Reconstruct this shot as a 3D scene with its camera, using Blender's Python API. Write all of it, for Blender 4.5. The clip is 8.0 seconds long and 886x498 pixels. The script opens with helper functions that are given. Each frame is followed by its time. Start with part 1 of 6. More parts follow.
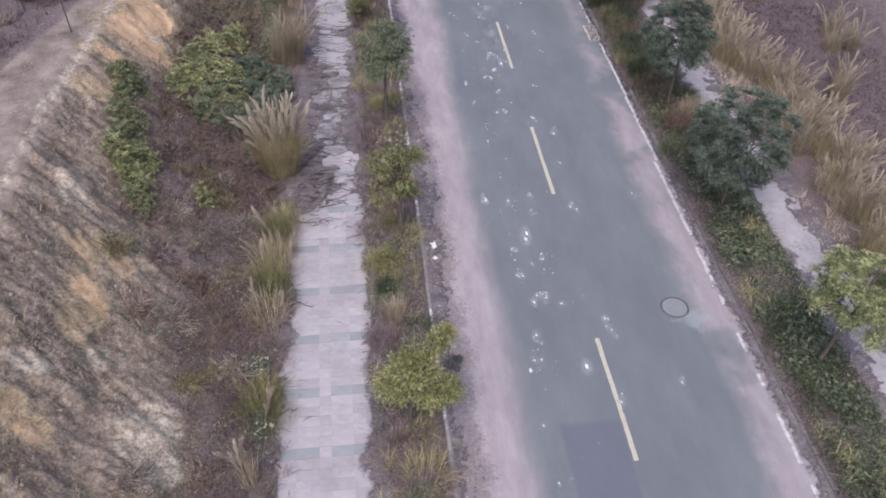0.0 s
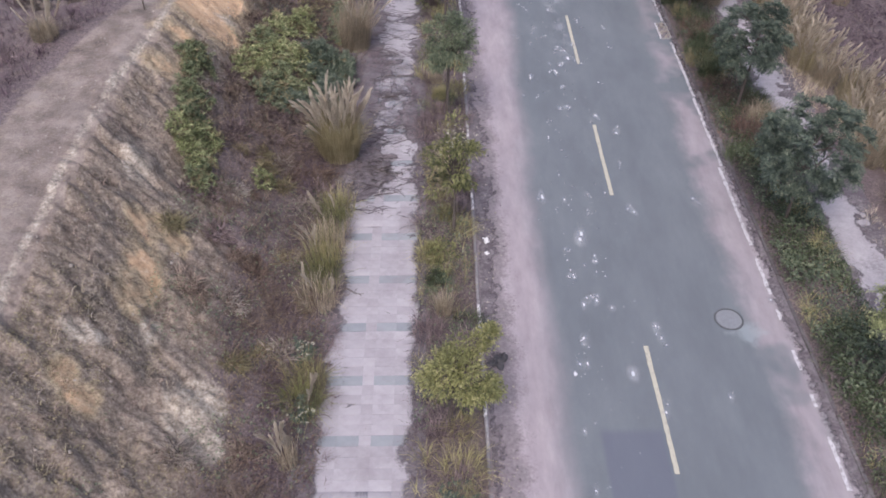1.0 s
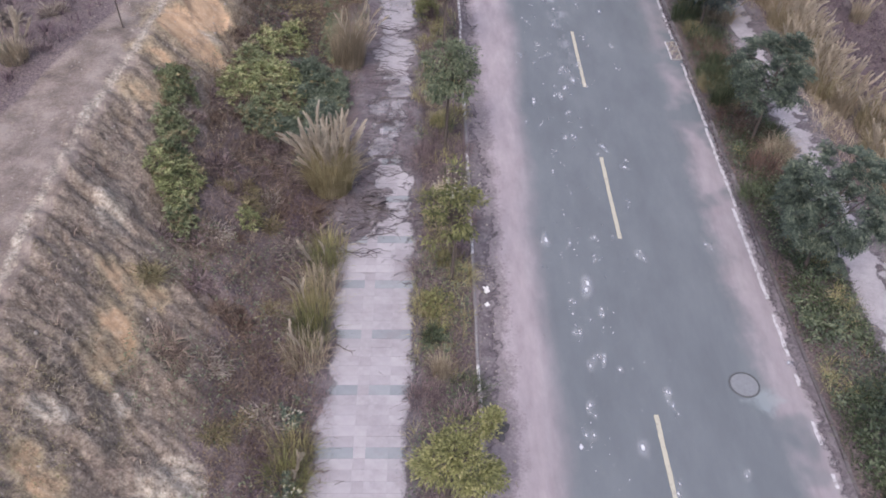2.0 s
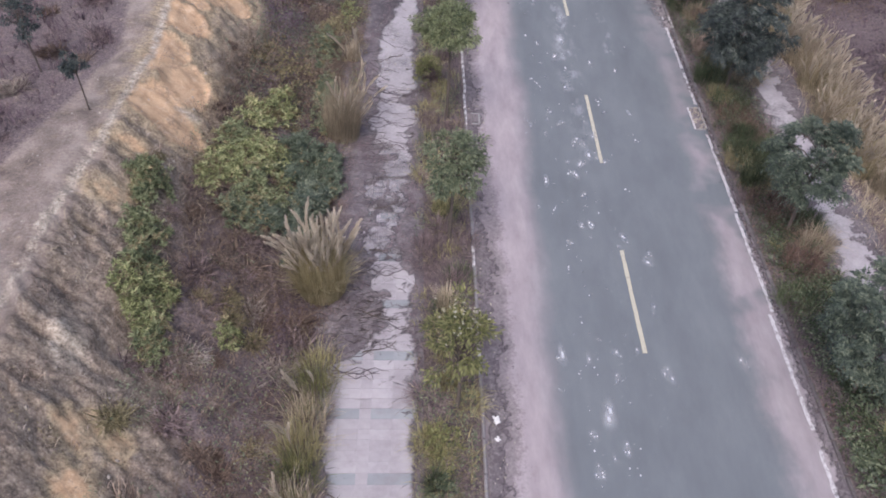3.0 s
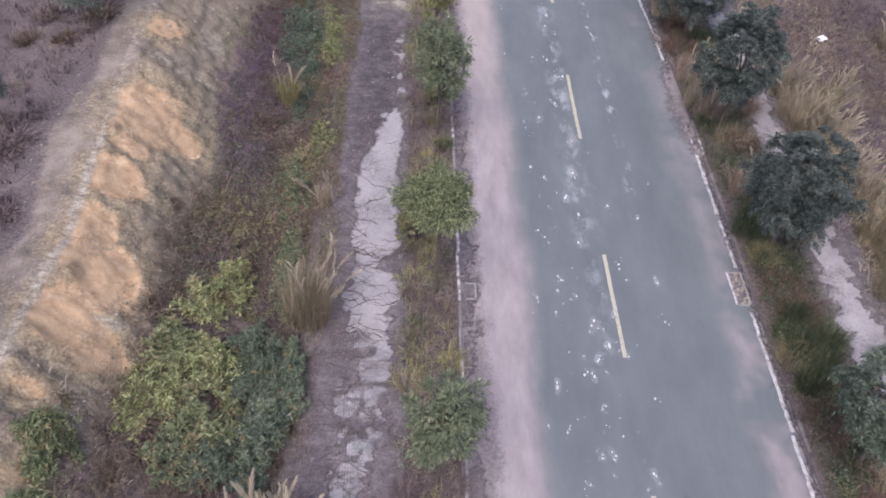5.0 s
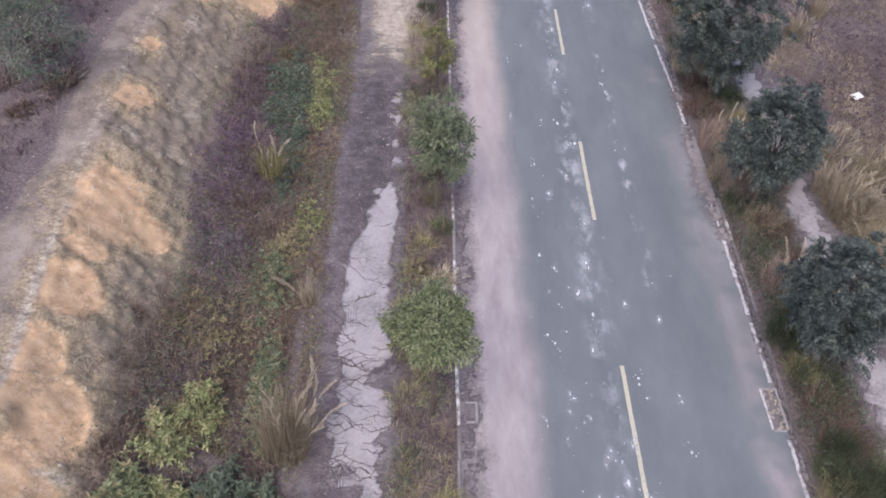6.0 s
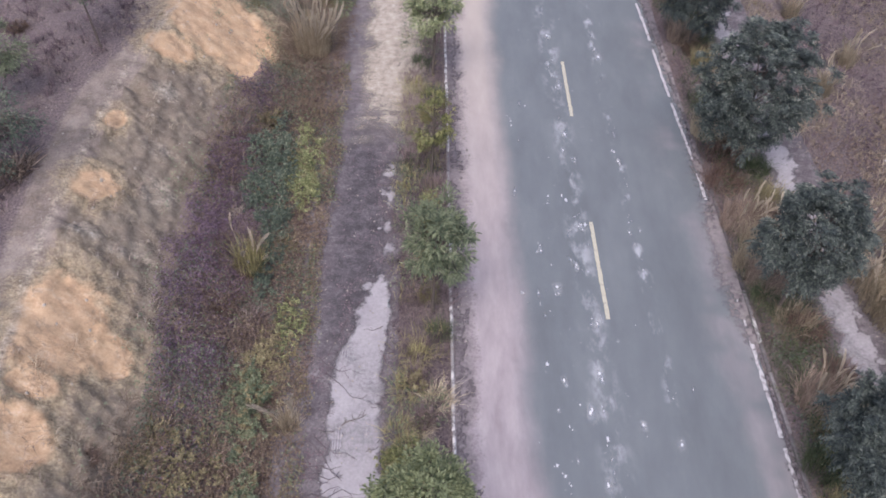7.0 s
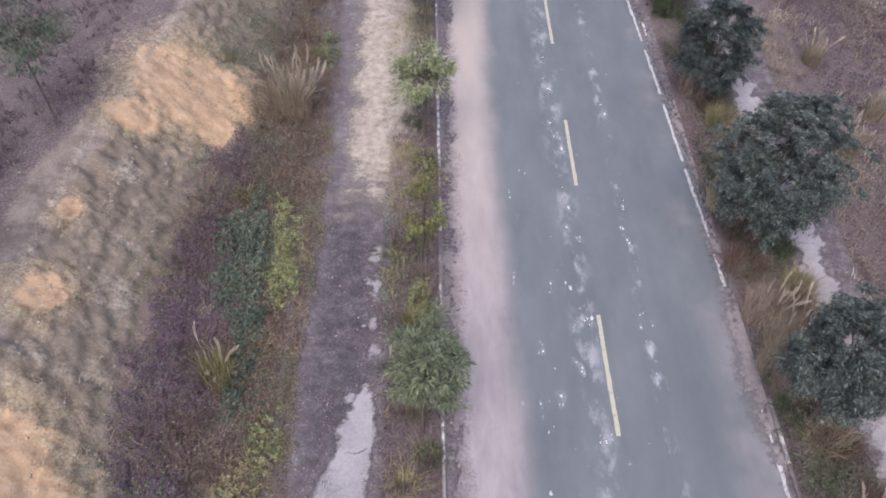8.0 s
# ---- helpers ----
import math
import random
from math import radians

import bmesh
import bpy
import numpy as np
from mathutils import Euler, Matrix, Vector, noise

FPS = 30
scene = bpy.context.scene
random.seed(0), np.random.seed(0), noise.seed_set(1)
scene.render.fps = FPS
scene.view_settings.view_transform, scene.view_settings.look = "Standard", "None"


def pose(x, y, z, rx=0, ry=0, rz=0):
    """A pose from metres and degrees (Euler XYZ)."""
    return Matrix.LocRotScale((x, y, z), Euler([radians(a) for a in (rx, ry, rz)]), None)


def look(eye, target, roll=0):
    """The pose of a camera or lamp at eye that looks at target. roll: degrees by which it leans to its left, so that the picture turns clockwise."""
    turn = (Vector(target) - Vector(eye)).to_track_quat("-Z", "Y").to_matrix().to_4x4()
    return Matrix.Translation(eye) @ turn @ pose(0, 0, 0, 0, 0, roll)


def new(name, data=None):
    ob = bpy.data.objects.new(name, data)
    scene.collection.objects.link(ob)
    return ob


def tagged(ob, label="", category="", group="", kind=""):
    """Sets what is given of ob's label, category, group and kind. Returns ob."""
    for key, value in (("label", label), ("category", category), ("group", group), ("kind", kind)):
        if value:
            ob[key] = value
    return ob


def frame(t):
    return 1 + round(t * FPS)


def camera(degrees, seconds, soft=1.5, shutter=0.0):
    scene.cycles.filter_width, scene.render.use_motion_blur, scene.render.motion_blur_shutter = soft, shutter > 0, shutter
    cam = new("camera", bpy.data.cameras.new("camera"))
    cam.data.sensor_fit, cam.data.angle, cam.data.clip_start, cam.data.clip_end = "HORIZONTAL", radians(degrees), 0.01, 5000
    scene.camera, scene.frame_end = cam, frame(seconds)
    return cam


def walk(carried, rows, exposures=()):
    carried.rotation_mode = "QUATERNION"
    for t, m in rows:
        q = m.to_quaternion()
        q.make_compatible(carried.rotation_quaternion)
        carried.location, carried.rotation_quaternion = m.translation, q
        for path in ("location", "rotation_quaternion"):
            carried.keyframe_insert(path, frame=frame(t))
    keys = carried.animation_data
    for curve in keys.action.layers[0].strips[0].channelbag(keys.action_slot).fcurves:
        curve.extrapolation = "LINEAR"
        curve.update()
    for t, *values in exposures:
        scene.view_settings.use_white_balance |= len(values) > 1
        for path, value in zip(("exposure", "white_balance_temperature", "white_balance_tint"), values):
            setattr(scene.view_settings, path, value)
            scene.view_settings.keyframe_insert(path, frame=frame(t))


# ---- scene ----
cam = camera(56.0, 8.0, soft=1.8)
PATH = [
    (0, (-6.318, -9.644, 17.682), (-6.145, -8.183, 16.327), 0.7),
    (0.5, (-6.168, -9.663, 17.703), (-6.082, -8.199, 16.343), 0.5),
    (1, (-6.092, -9.401, 17.793), (-6.061, -7.954, 16.412), 0.4),
    (2.3, (-6.386, -5.436, 18.325), (-6.325, -4.04, 16.894), 2.3),
    (2.5, (-6.445, -4.556, 18.375), (-6.383, -3.162, 16.943), 2.4),
    (3, (-6.461, -2.247, 18.594), (-6.397, -0.856, 17.158), 2.4),
    (3.5, (-6.486, -0.257, 18.79), (-6.41, 1.127, 17.348), 2.5),
    (4, (-6.456, 2.008, 18.923), (-6.376, 3.387, 17.477), 2.8),
    (4.5, (-6.278, 3.967, 19.095), (-6.202, 5.339, 17.642), 2.7),
    (4.7, (-6.219, 4.784, 19.145), (-6.143, 6.156, 17.691), 2.8),
    (6, (-5.975, 10.552, 19.299), (-5.904, 11.907, 17.83), 3.3),
    (6.5, (-5.919, 12.561, 19.432), (-5.851, 13.907, 17.954), 3.3),
    (7, (-5.858, 14.933, 19.613), (-5.786, 16.265, 18.123), 3.3),
    (7.5, (-5.775, 16.968, 19.754), (-5.702, 18.284, 18.25), 3.4),
    (8, (-5.581, 19.126, 19.797), (-5.507, 20.435, 18.286), 3.2),
]
walk(cam, [(t, look(eye, target, roll)) for t, eye, target, roll in PATH], exposures=[(0, 0.32, 5900, 16), (1, 0.32, 5900, 16), (5, 0.38, 5900, 16), (8, 0.4, 5900, 16)])

# ---- sky and sun: a bright overcast day ----
world = bpy.data.worlds.new("world")
scene.world = world
world.use_nodes = True
sky = world.node_tree.nodes.new("ShaderNodeTexSky")
sky.sky_type, sky.sun_disc = "NISHITA", False
sky.sun_elevation, sky.sun_rotation = radians(58), radians(200)
sky.air_density, sky.dust_density, sky.ozone_density = 1.0, 6.0, 0.6
world.node_tree.nodes["Background"].inputs["Strength"].default_value = 0.17
world.node_tree.links.new(sky.outputs[0], world.node_tree.nodes["Background"].inputs["Color"])
sun = new("sun", bpy.data.lights.new("sun", "SUN"))
sun.data.energy, sun.data.angle, sun.data.color = 0.8, radians(25), (1.0, 0.96, 0.92)
sun.matrix_world = look((-8, -16, 34), (0, 6, 0))



# ---- materials ----
class Nodes:
    """A small hand for wiring one node material."""

    def __init__(self, name):
        self.mat = bpy.data.materials.new(name)
        self.mat.use_nodes = True
        self.tree = self.mat.node_tree
        self.bsdf = self.tree.nodes["Principled BSDF"]
        self.out = self.tree.nodes["Material Output"]
        self.bsdf.inputs["Specular IOR Level"].default_value = 0.25

    def add(self, kind, **values):
        node = self.tree.nodes.new(kind)
        for key, value in values.items():
            node.inputs[key].default_value = value
        return node

    def link(self, a, b):
        self.tree.links.new(a, b)

    def coords(self, scale=(1, 1, 1)):
        tex = self.tree.nodes.new("ShaderNodeTexCoord")
        mapping = self.tree.nodes.new("ShaderNodeMapping")
        mapping.inputs["Scale"].default_value = scale
        self.link(tex.outputs["Object"], mapping.inputs["Vector"])
        return mapping.outputs["Vector"]

    def noise(self, scale, detail=4, rough=0.6, stretch=(1, 1, 1)):
        node = self.add("ShaderNodeTexNoise", Scale=scale, Detail=detail, Roughness=rough)
        self.link(self.coords(stretch), node.inputs["Vector"])
        return node.outputs["Fac"]

    def ramp(self, fac, stops):
        node = self.tree.nodes.new("ShaderNodeValToRGB")
        node.color_ramp.elements[0].position, node.color_ramp.elements[0].color = stops[0][0], (*stops[0][1], 1)
        node.color_ramp.elements[1].position, node.color_ramp.elements[1].color = stops[-1][0], (*stops[-1][1], 1)
        for at, colour in stops[1:-1]:
            node.color_ramp.elements.new(at).color = (*colour, 1)
        self.link(fac, node.inputs["Fac"])
        return node.outputs["Color"]

    def mix(self, fac, a, b, blend="MIX"):
        node = self.tree.nodes.new("ShaderNodeMix")
        node.data_type, node.blend_type = "RGBA", blend
        for value, at in ((fac, 0), (a, 6), (b, 7)):
            if isinstance(value, (int, float)):
                node.inputs[at].default_value = value
            elif isinstance(value, tuple):
                node.inputs[at].default_value = (*value, 1)
            else:
                self.link(value, node.inputs[at])
        return node.outputs[2]

    def math(self, op, a, b=0.0, clamp=False):
        node = self.tree.nodes.new("ShaderNodeMath")
        node.operation, node.use_clamp = op, clamp
        for value, at in ((a, 0), (b, 1)):
            if isinstance(value, (int, float)):
                node.inputs[at].default_value = value
            else:
                self.link(value, node.inputs[at])
        return node.outputs[0]

    def smooth(self, value, low, high):
        node = self.tree.nodes.new("ShaderNodeMapRange")
        node.interpolation_type = "SMOOTHSTEP"
        node.inputs["From Min"].default_value, node.inputs["From Max"].default_value = low, high
        self.link(value, node.inputs["Value"])
        return node.outputs["Result"]

    def bump(self, height, strength=0.4, distance=0.02):
        node = self.add("ShaderNodeBump", Strength=strength, Distance=distance)
        self.link(height, node.inputs["Height"])
        self.link(node.outputs["Normal"], self.bsdf.inputs["Normal"])

    def done(self, colour, rough=0.9):
        if isinstance(colour, tuple):
            self.bsdf.inputs["Base Color"].default_value = (*colour, 1)
        else:
            self.link(colour, self.bsdf.inputs["Base Color"])
        self.bsdf.inputs["Roughness"].default_value = rough
        return self.mat


def grey(v):
    return (v, v, v)


def leafy(name, stops, rough=0.55, see_through=0.4):
    """Foliage: each leaf takes its own colour from the stops, and lets some light through."""
    n = Nodes(name)
    island = n.tree.nodes.new("ShaderNodeNewGeometry").outputs["Random Per Island"]
    patch, tuft = n.noise(0.9, 3), n.noise(5.0, 3)
    each = n.tree.nodes.new("ShaderNodeObjectInfo").outputs["Random"]
    drift = n.math("ADD", n.math("SUBTRACT", patch, 0.45), n.math("SUBTRACT", tuft, 0.45))
    drift = n.math("ADD", drift, n.math("MULTIPLY", n.math("SUBTRACT", each, 0.5), 0.35))
    fac = n.math("ADD", n.math("MULTIPLY", island, 0.7), n.math("MULTIPLY", drift, 0.8), True)
    colour = n.ramp(fac, stops)
    n.done(colour, rough)
    thin = n.tree.nodes.new("ShaderNodeBsdfTranslucent")
    n.link(colour, thin.inputs["Color"])
    mixed = n.add("ShaderNodeMixShader", Fac=see_through)
    n.link(n.bsdf.outputs[0], mixed.inputs[1])
    n.link(thin.outputs[0], mixed.inputs[2])
    n.link(mixed.outputs[0], n.out.inputs["Surface"])
    return n.mat


def ground_material():
    n = Nodes("soil_and_litter")
    attr = n.tree.nodes.new("ShaderNodeAttribute")
    attr.attribute_name = "cover"
    sep = n.tree.nodes.new("ShaderNodeSeparateColor")
    n.link(attr.outputs["Color"], sep.inputs[0])
    streak = n.noise(2.6, 8, 0.72, (0.8, 1.3, 1.0))
    fine = n.noise(14, 6, 0.75)
    grain = n.noise(60, 3, 0.7)
    # rills that run down the slope: streaky soil tone, with relief shading in the colour
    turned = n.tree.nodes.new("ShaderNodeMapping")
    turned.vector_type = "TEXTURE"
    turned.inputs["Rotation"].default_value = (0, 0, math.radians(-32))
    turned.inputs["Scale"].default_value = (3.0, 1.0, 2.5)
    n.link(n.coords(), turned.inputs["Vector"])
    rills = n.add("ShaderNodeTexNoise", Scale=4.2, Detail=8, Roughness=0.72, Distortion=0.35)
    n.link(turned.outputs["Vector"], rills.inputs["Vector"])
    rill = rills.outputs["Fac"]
    along = n.tree.nodes.new("ShaderNodeSeparateXYZ")
    n.link(n.coords(), along.inputs[0])
    gullied = n.smooth(along.outputs[1], 23, 15)
    crumb = n.math("ADD", n.math("MULTIPLY", n.noise(5.5, 9, 0.78, (0.85, 1.2, 1.0)), 0.55), n.math("MULTIPLY", fine, 0.45))
    base = n.ramp(crumb, [(0.40, (0.115, 0.093, 0.077)), (0.47, (0.21, 0.172, 0.14)), (0.53, (0.30, 0.25, 0.203)), (0.61, (0.45, 0.39, 0.32))])
    litter = n.ramp(fine, [(0.32, (0.085, 0.066, 0.067)), (0.5, (0.17, 0.135, 0.135)), (0.7, (0.29, 0.24, 0.235))])
    ochre = n.ramp(n.math("ADD", n.math("MULTIPLY", streak, 0.6), n.math("MULTIPLY", fine, 0.4)),
                   [(0.36, (0.34, 0.235, 0.155)), (0.43, (0.5, 0.34, 0.205)), (0.53, (0.62, 0.435, 0.272)), (0.64, (0.71, 0.565, 0.405))])
    track = n.ramp(n.math("ADD", n.math("MULTIPLY", n.noise(1.1, 4), 0.6), n.math("MULTIPLY", fine, 0.4)),
                   [(0.34, (0.13, 0.105, 0.09)), (0.47, (0.235, 0.193, 0.166)), (0.6, (0.36, 0.305, 0.265))])

    def over(mask, low=0.2, high=0.75):
        wob = n.math("MULTIPLY", n.math("SUBTRACT", n.noise(3.5, 6, 0.7), 0.5), 0.9)
        return n.smooth(n.math("ADD", mask, wob), low, high)

    base = n.mix(n.math("SUBTRACT", 0.72, n.math("MULTIPLY", gullied, 0.72)), base, n.ramp(n.noise(1.2, 5, 0.65), [(0.35, (0.205, 0.168, 0.132)), (0.5, (0.25, 0.208, 0.16)), (0.65, (0.315, 0.268, 0.205))]))
    colour = n.mix(over(sep.outputs[2]), base, litter)
    colour = n.mix(over(sep.outputs[1]), colour, track)
    ochre = n.mix(n.math("MULTIPLY", n.smooth(n.noise(0.9, 5, 0.65), 0.45, 0.62), 0.55), ochre, (0.54, 0.395, 0.25))
    ochre = n.mix(n.math("MULTIPLY", n.smooth(n.noise(2.3, 6, 0.7), 0.56, 0.7), 0.4), ochre, (0.42, 0.35, 0.27))
    tan = n.ramp(crumb, [(0.40, (0.17, 0.125, 0.088)), (0.47, (0.31, 0.245, 0.16)), (0.54, (0.44, 0.36, 0.235)), (0.6, (0.56, 0.475, 0.335))])
    colour = n.mix(n.math("MULTIPLY", over(sep.outputs[0], 0.0, 0.4), 0.85), colour, tan)
    colour = n.mix(over(sep.outputs[0], 0.33, 0.75), colour, ochre)
    pale = n.ramp(crumb,
                  [(0.40, (0.14, 0.115, 0.093)), (0.46, (0.33, 0.285, 0.232)), (0.53, (0.50, 0.44, 0.36)), (0.6, (0.66, 0.60, 0.50))])
    colour = n.mix(over(attr.outputs["Alpha"]), colour, pale)
    # darker rill hollows and brighter crests: soil streaks and painted relief shade
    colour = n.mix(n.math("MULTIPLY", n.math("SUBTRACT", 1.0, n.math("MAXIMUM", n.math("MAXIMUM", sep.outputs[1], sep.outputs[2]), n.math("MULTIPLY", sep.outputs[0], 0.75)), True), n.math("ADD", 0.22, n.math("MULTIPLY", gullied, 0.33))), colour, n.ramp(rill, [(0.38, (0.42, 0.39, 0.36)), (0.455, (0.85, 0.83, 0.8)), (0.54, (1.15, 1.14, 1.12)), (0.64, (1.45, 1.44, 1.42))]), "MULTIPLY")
    colour = n.mix(0.35, colour, n.ramp(grain, [(0.3, grey(0.35)), (0.7, grey(1.0))]), "MULTIPLY")
    # crevice shade painted into the soil colour along the cracks of the crust
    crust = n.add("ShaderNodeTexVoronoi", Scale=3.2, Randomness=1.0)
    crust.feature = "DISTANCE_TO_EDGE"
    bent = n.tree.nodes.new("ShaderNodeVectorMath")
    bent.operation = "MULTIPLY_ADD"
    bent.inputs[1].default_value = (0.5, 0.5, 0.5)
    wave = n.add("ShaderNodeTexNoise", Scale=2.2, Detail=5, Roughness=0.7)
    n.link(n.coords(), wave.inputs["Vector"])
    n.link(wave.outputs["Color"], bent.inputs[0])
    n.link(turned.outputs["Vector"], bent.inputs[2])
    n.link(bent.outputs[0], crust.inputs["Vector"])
    crevice_light = n.smooth(crust.outputs["Distance"], 0.0, 0.06)
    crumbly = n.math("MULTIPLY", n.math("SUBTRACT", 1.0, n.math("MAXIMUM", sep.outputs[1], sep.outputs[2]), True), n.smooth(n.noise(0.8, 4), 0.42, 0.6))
    colour = n.mix(n.math("MULTIPLY", n.math("MULTIPLY", n.math("SUBTRACT", 1.0, crevice_light), crumbly), 0.5), colour, (0.13, 0.105, 0.09))
    n.bump(n.math("ADD", n.math("ADD", fine, n.math("MULTIPLY", rill, n.math("ADD", 0.35, n.math("MULTIPLY", gullied, 0.9)))), n.math("MULTIPLY", grain, 0.4)), 0.7, 0.06)
    return n.done(colour, 0.95)


def asphalt_material():
    n = Nodes("dusty_asphalt")
    pos = n.tree.nodes.new("ShaderNodeSeparateXYZ")
    n.link(n.coords(), pos.inputs[0])
    x, y = pos.outputs[0], pos.outputs[1]
    grain = n.noise(120, 3, 0.7)
    blotch = n.noise(0.7, 5, 0.65, (1.0, 0.35, 1.0))
    base = n.ramp(blotch, [(0.3, (0.135, 0.148, 0.158)), (0.5, (0.157, 0.172, 0.183)), (0.7, (0.183, 0.199, 0.208))])
    base = n.mix(0.5, base, n.ramp(grain, [(0.25, grey(0.55)), (0.75, grey(1.0))]), "MULTIPLY")
    # paler wheel lanes, worn and spotted
    lane = n.noise(1.3, 5, 0.65, (1.5, 0.75, 1.0))
    near = n.smooth(n.math("ABSOLUTE", n.math("ADD", x, 0.5)), 0.6, 0.0)
    base = n.mix(n.math("MULTIPLY", n.math("MULTIPLY", near, n.smooth(lane, 0.47, 0.68)), n.smooth(y, 18, 27)), base, (0.315, 0.325, 0.34))
    other = n.smooth(n.math("ABSOLUTE", n.math("SUBTRACT", x, 1.36)), 0.3, 0.03)
    base = n.mix(n.math("MULTIPLY", n.math("MULTIPLY", other, n.smooth(lane, 0.52, 0.7)), n.smooth(y, 22, 30)), base, (0.36, 0.37, 0.39))
    damp = n.math("MULTIPLY", n.smooth(n.math("ABSOLUTE", n.math("ADD", x, 1.05)), 0.85, 0.7), n.smooth(y, 2.7, 2.4))
    base = n.mix(n.math("MULTIPLY", damp, 0.6), base, (0.105, 0.112, 0.145))
    # faint splashes, trodden thin
    spot = n.smooth(n.noise(4.5, 3, 0.6), 0.66, 0.8)
    band = n.smooth(n.math("ABSOLUTE", n.math("ADD", x, 0.9)), 2.0, 0.8)
    base = n.mix(n.math("MULTIPLY", n.math("MULTIPLY", spot, band), 0.55), base, (0.42, 0.43, 0.45))
    # drifted dust along both edges
    drift = n.math("MULTIPLY", n.math("SUBTRACT", n.noise(0.55, 5, 0.6, (1.0, 0.55, 1.0)), 0.5), 2.4)
    small = n.math("MULTIPLY", n.math("SUBTRACT", n.noise(4.0, 5, 0.7), 0.5), 0.35)
    edge = n.math("ADD", drift, small)
    left = n.smooth(n.math("ADD", n.math("ADD", x, n.math("SUBTRACT", 0.0, n.math("MULTIPLY", n.math("MULTIPLY", n.smooth(y, 17, 24), n.smooth(y, 42, 30)), 0.15))), n.math("MULTIPLY", edge, 0.4)), -2.25, -3.3)
    right = n.math("MULTIPLY", n.smooth(n.math("ADD", x, n.math("MULTIPLY", edge, 0.8)), 2.6, 3.5), n.smooth(n.math("ADD", n.noise(0.35, 3), n.math("MULTIPLY", y, -0.004)), 0.28, 0.46))
    sand = n.ramp(n.noise(2.2, 6, 0.65, (1.0, 0.3, 1.0)), [(0.3, (0.265, 0.225, 0.236)), (0.52, (0.335, 0.288, 0.298)), (0.72, (0.405, 0.355, 0.36))])
    yellow = n.mix(n.math("MULTIPLY", n.smooth(y, 26, 50), 0.75), sand, (0.44, 0.38, 0.32))
    colour = n.mix(n.math("MULTIPLY", left, 0.9), base, yellow)
    colour = n.mix(n.math("MULTIPLY", right, n.math("SUBTRACT", 0.75, n.math("MULTIPLY", n.smooth(y, 14, 28), 0.4))), colour, sand)
    dirt = n.ramp(n.noise(9.0, 6, 0.75), [(0.3, (0.10, 0.084, 0.09)), (0.5, (0.175, 0.15, 0.155)), (0.7, (0.28, 0.248, 0.246))])
    ragged = n.math("ADD", n.math("MULTIPLY", n.math("SUBTRACT", n.noise(1.1, 6, 0.75), 0.5), 1.5), n.math("MULTIPLY", n.math("SUBTRACT", n.noise(14.0, 4, 0.7), 0.5), 0.8))
    gutter = n.smooth(n.math("ADD", n.math("ADD", x, ragged), n.math("MULTIPLY", n.smooth(y, 14, 26), 0.3)), -3.55, -4.0)
    colour = n.mix(n.math("MULTIPLY", gutter, 0.85), colour, dirt)
    # a dried wash of pale slurry beside the manhole
    away = n.math("ADD", n.math("ABSOLUTE", n.math("MULTIPLY", n.math("SUBTRACT", x, 2.85), 1.0)), n.math("ABSOLUTE", n.math("MULTIPLY", n.math("SUBTRACT", y, 5.75), 1.3)))
    wash = n.smooth(n.math("ADD", away, n.math("MULTIPLY", n.math("SUBTRACT", n.noise(3.0, 5, 0.7), 0.5), 1.4)), 0.8, 0.2)
    colour = n.mix(n.math("MULTIPLY", wash, 0.5), colour, (0.30, 0.34, 0.345))
    n.bump(grain, 0.25, 0.008)
    return n.done(colour, 0.85)


def speckled(name, stops, scale=6.0, rough=0.9, bump=0.3, random_by_object=0.0):
    n = Nodes(name)
    fac = n.math("ADD", n.math("MULTIPLY", n.noise(scale, 6, 0.7), 0.65), n.math("MULTIPLY", n.noise(scale * 9, 3), 0.35))
    if random_by_object:
        info = n.tree.nodes.new("ShaderNodeObjectInfo").outputs["Random"]
        fac = n.math("ADD", fac, n.math("MULTIPLY", n.math("SUBTRACT", info, 0.5), random_by_object))
    n.bump(n.noise(scale * 6, 4), bump, 0.01)
    return n.done(n.ramp(fac, stops), rough)


def paving_material(name, stops):
    """Cast slabs with a tone of their own, trodden-in grime and faint stains."""
    n = Nodes(name)
    each = n.tree.nodes.new("ShaderNodeObjectInfo").outputs["Random"]
    fac = n.math("ADD", n.math("MULTIPLY", n.noise(3.0, 6, 0.7), 0.7), n.math("MULTIPLY", each, 0.3))
    geo = n.tree.nodes.new("ShaderNodeNewGeometry").outputs["Position"]
    stain = n.add("ShaderNodeTexNoise", Scale=0.9, Detail=7, Roughness=0.7)
    n.link(geo, stain.inputs["Vector"])
    colour = n.mix(n.math("MULTIPLY", n.smooth(stain.outputs["Fac"], 0.46, 0.68), 0.5), n.ramp(fac, stops), (0.215, 0.19, 0.198))
    n.bump(n.noise(40, 4), 0.15, 0.005)
    return n.done(colour, 0.85)


def thin_out(n, low, high, ragged):
    """Let the surface below show where the layer is thin: the mesh carries the layer's depth."""
    attr = n.tree.nodes.new("ShaderNodeAttribute")
    attr.attribute_name = "depth"
    wob = n.math("MULTIPLY", n.math("SUBTRACT", n.noise(9.0, 6, 0.75), 0.5), ragged)
    solid = n.smooth(n.math("ADD", attr.outputs["Fac"], wob), low, high)
    clear = n.tree.nodes.new("ShaderNodeBsdfTransparent")
    mixed = n.add("ShaderNodeMixShader")
    n.link(solid, mixed.inputs[0])
    n.link(clear.outputs[0], mixed.inputs[1])
    n.link(n.bsdf.outputs[0], mixed.inputs[2])
    n.link(mixed.outputs[0], n.out.inputs["Surface"])
    return n.mat


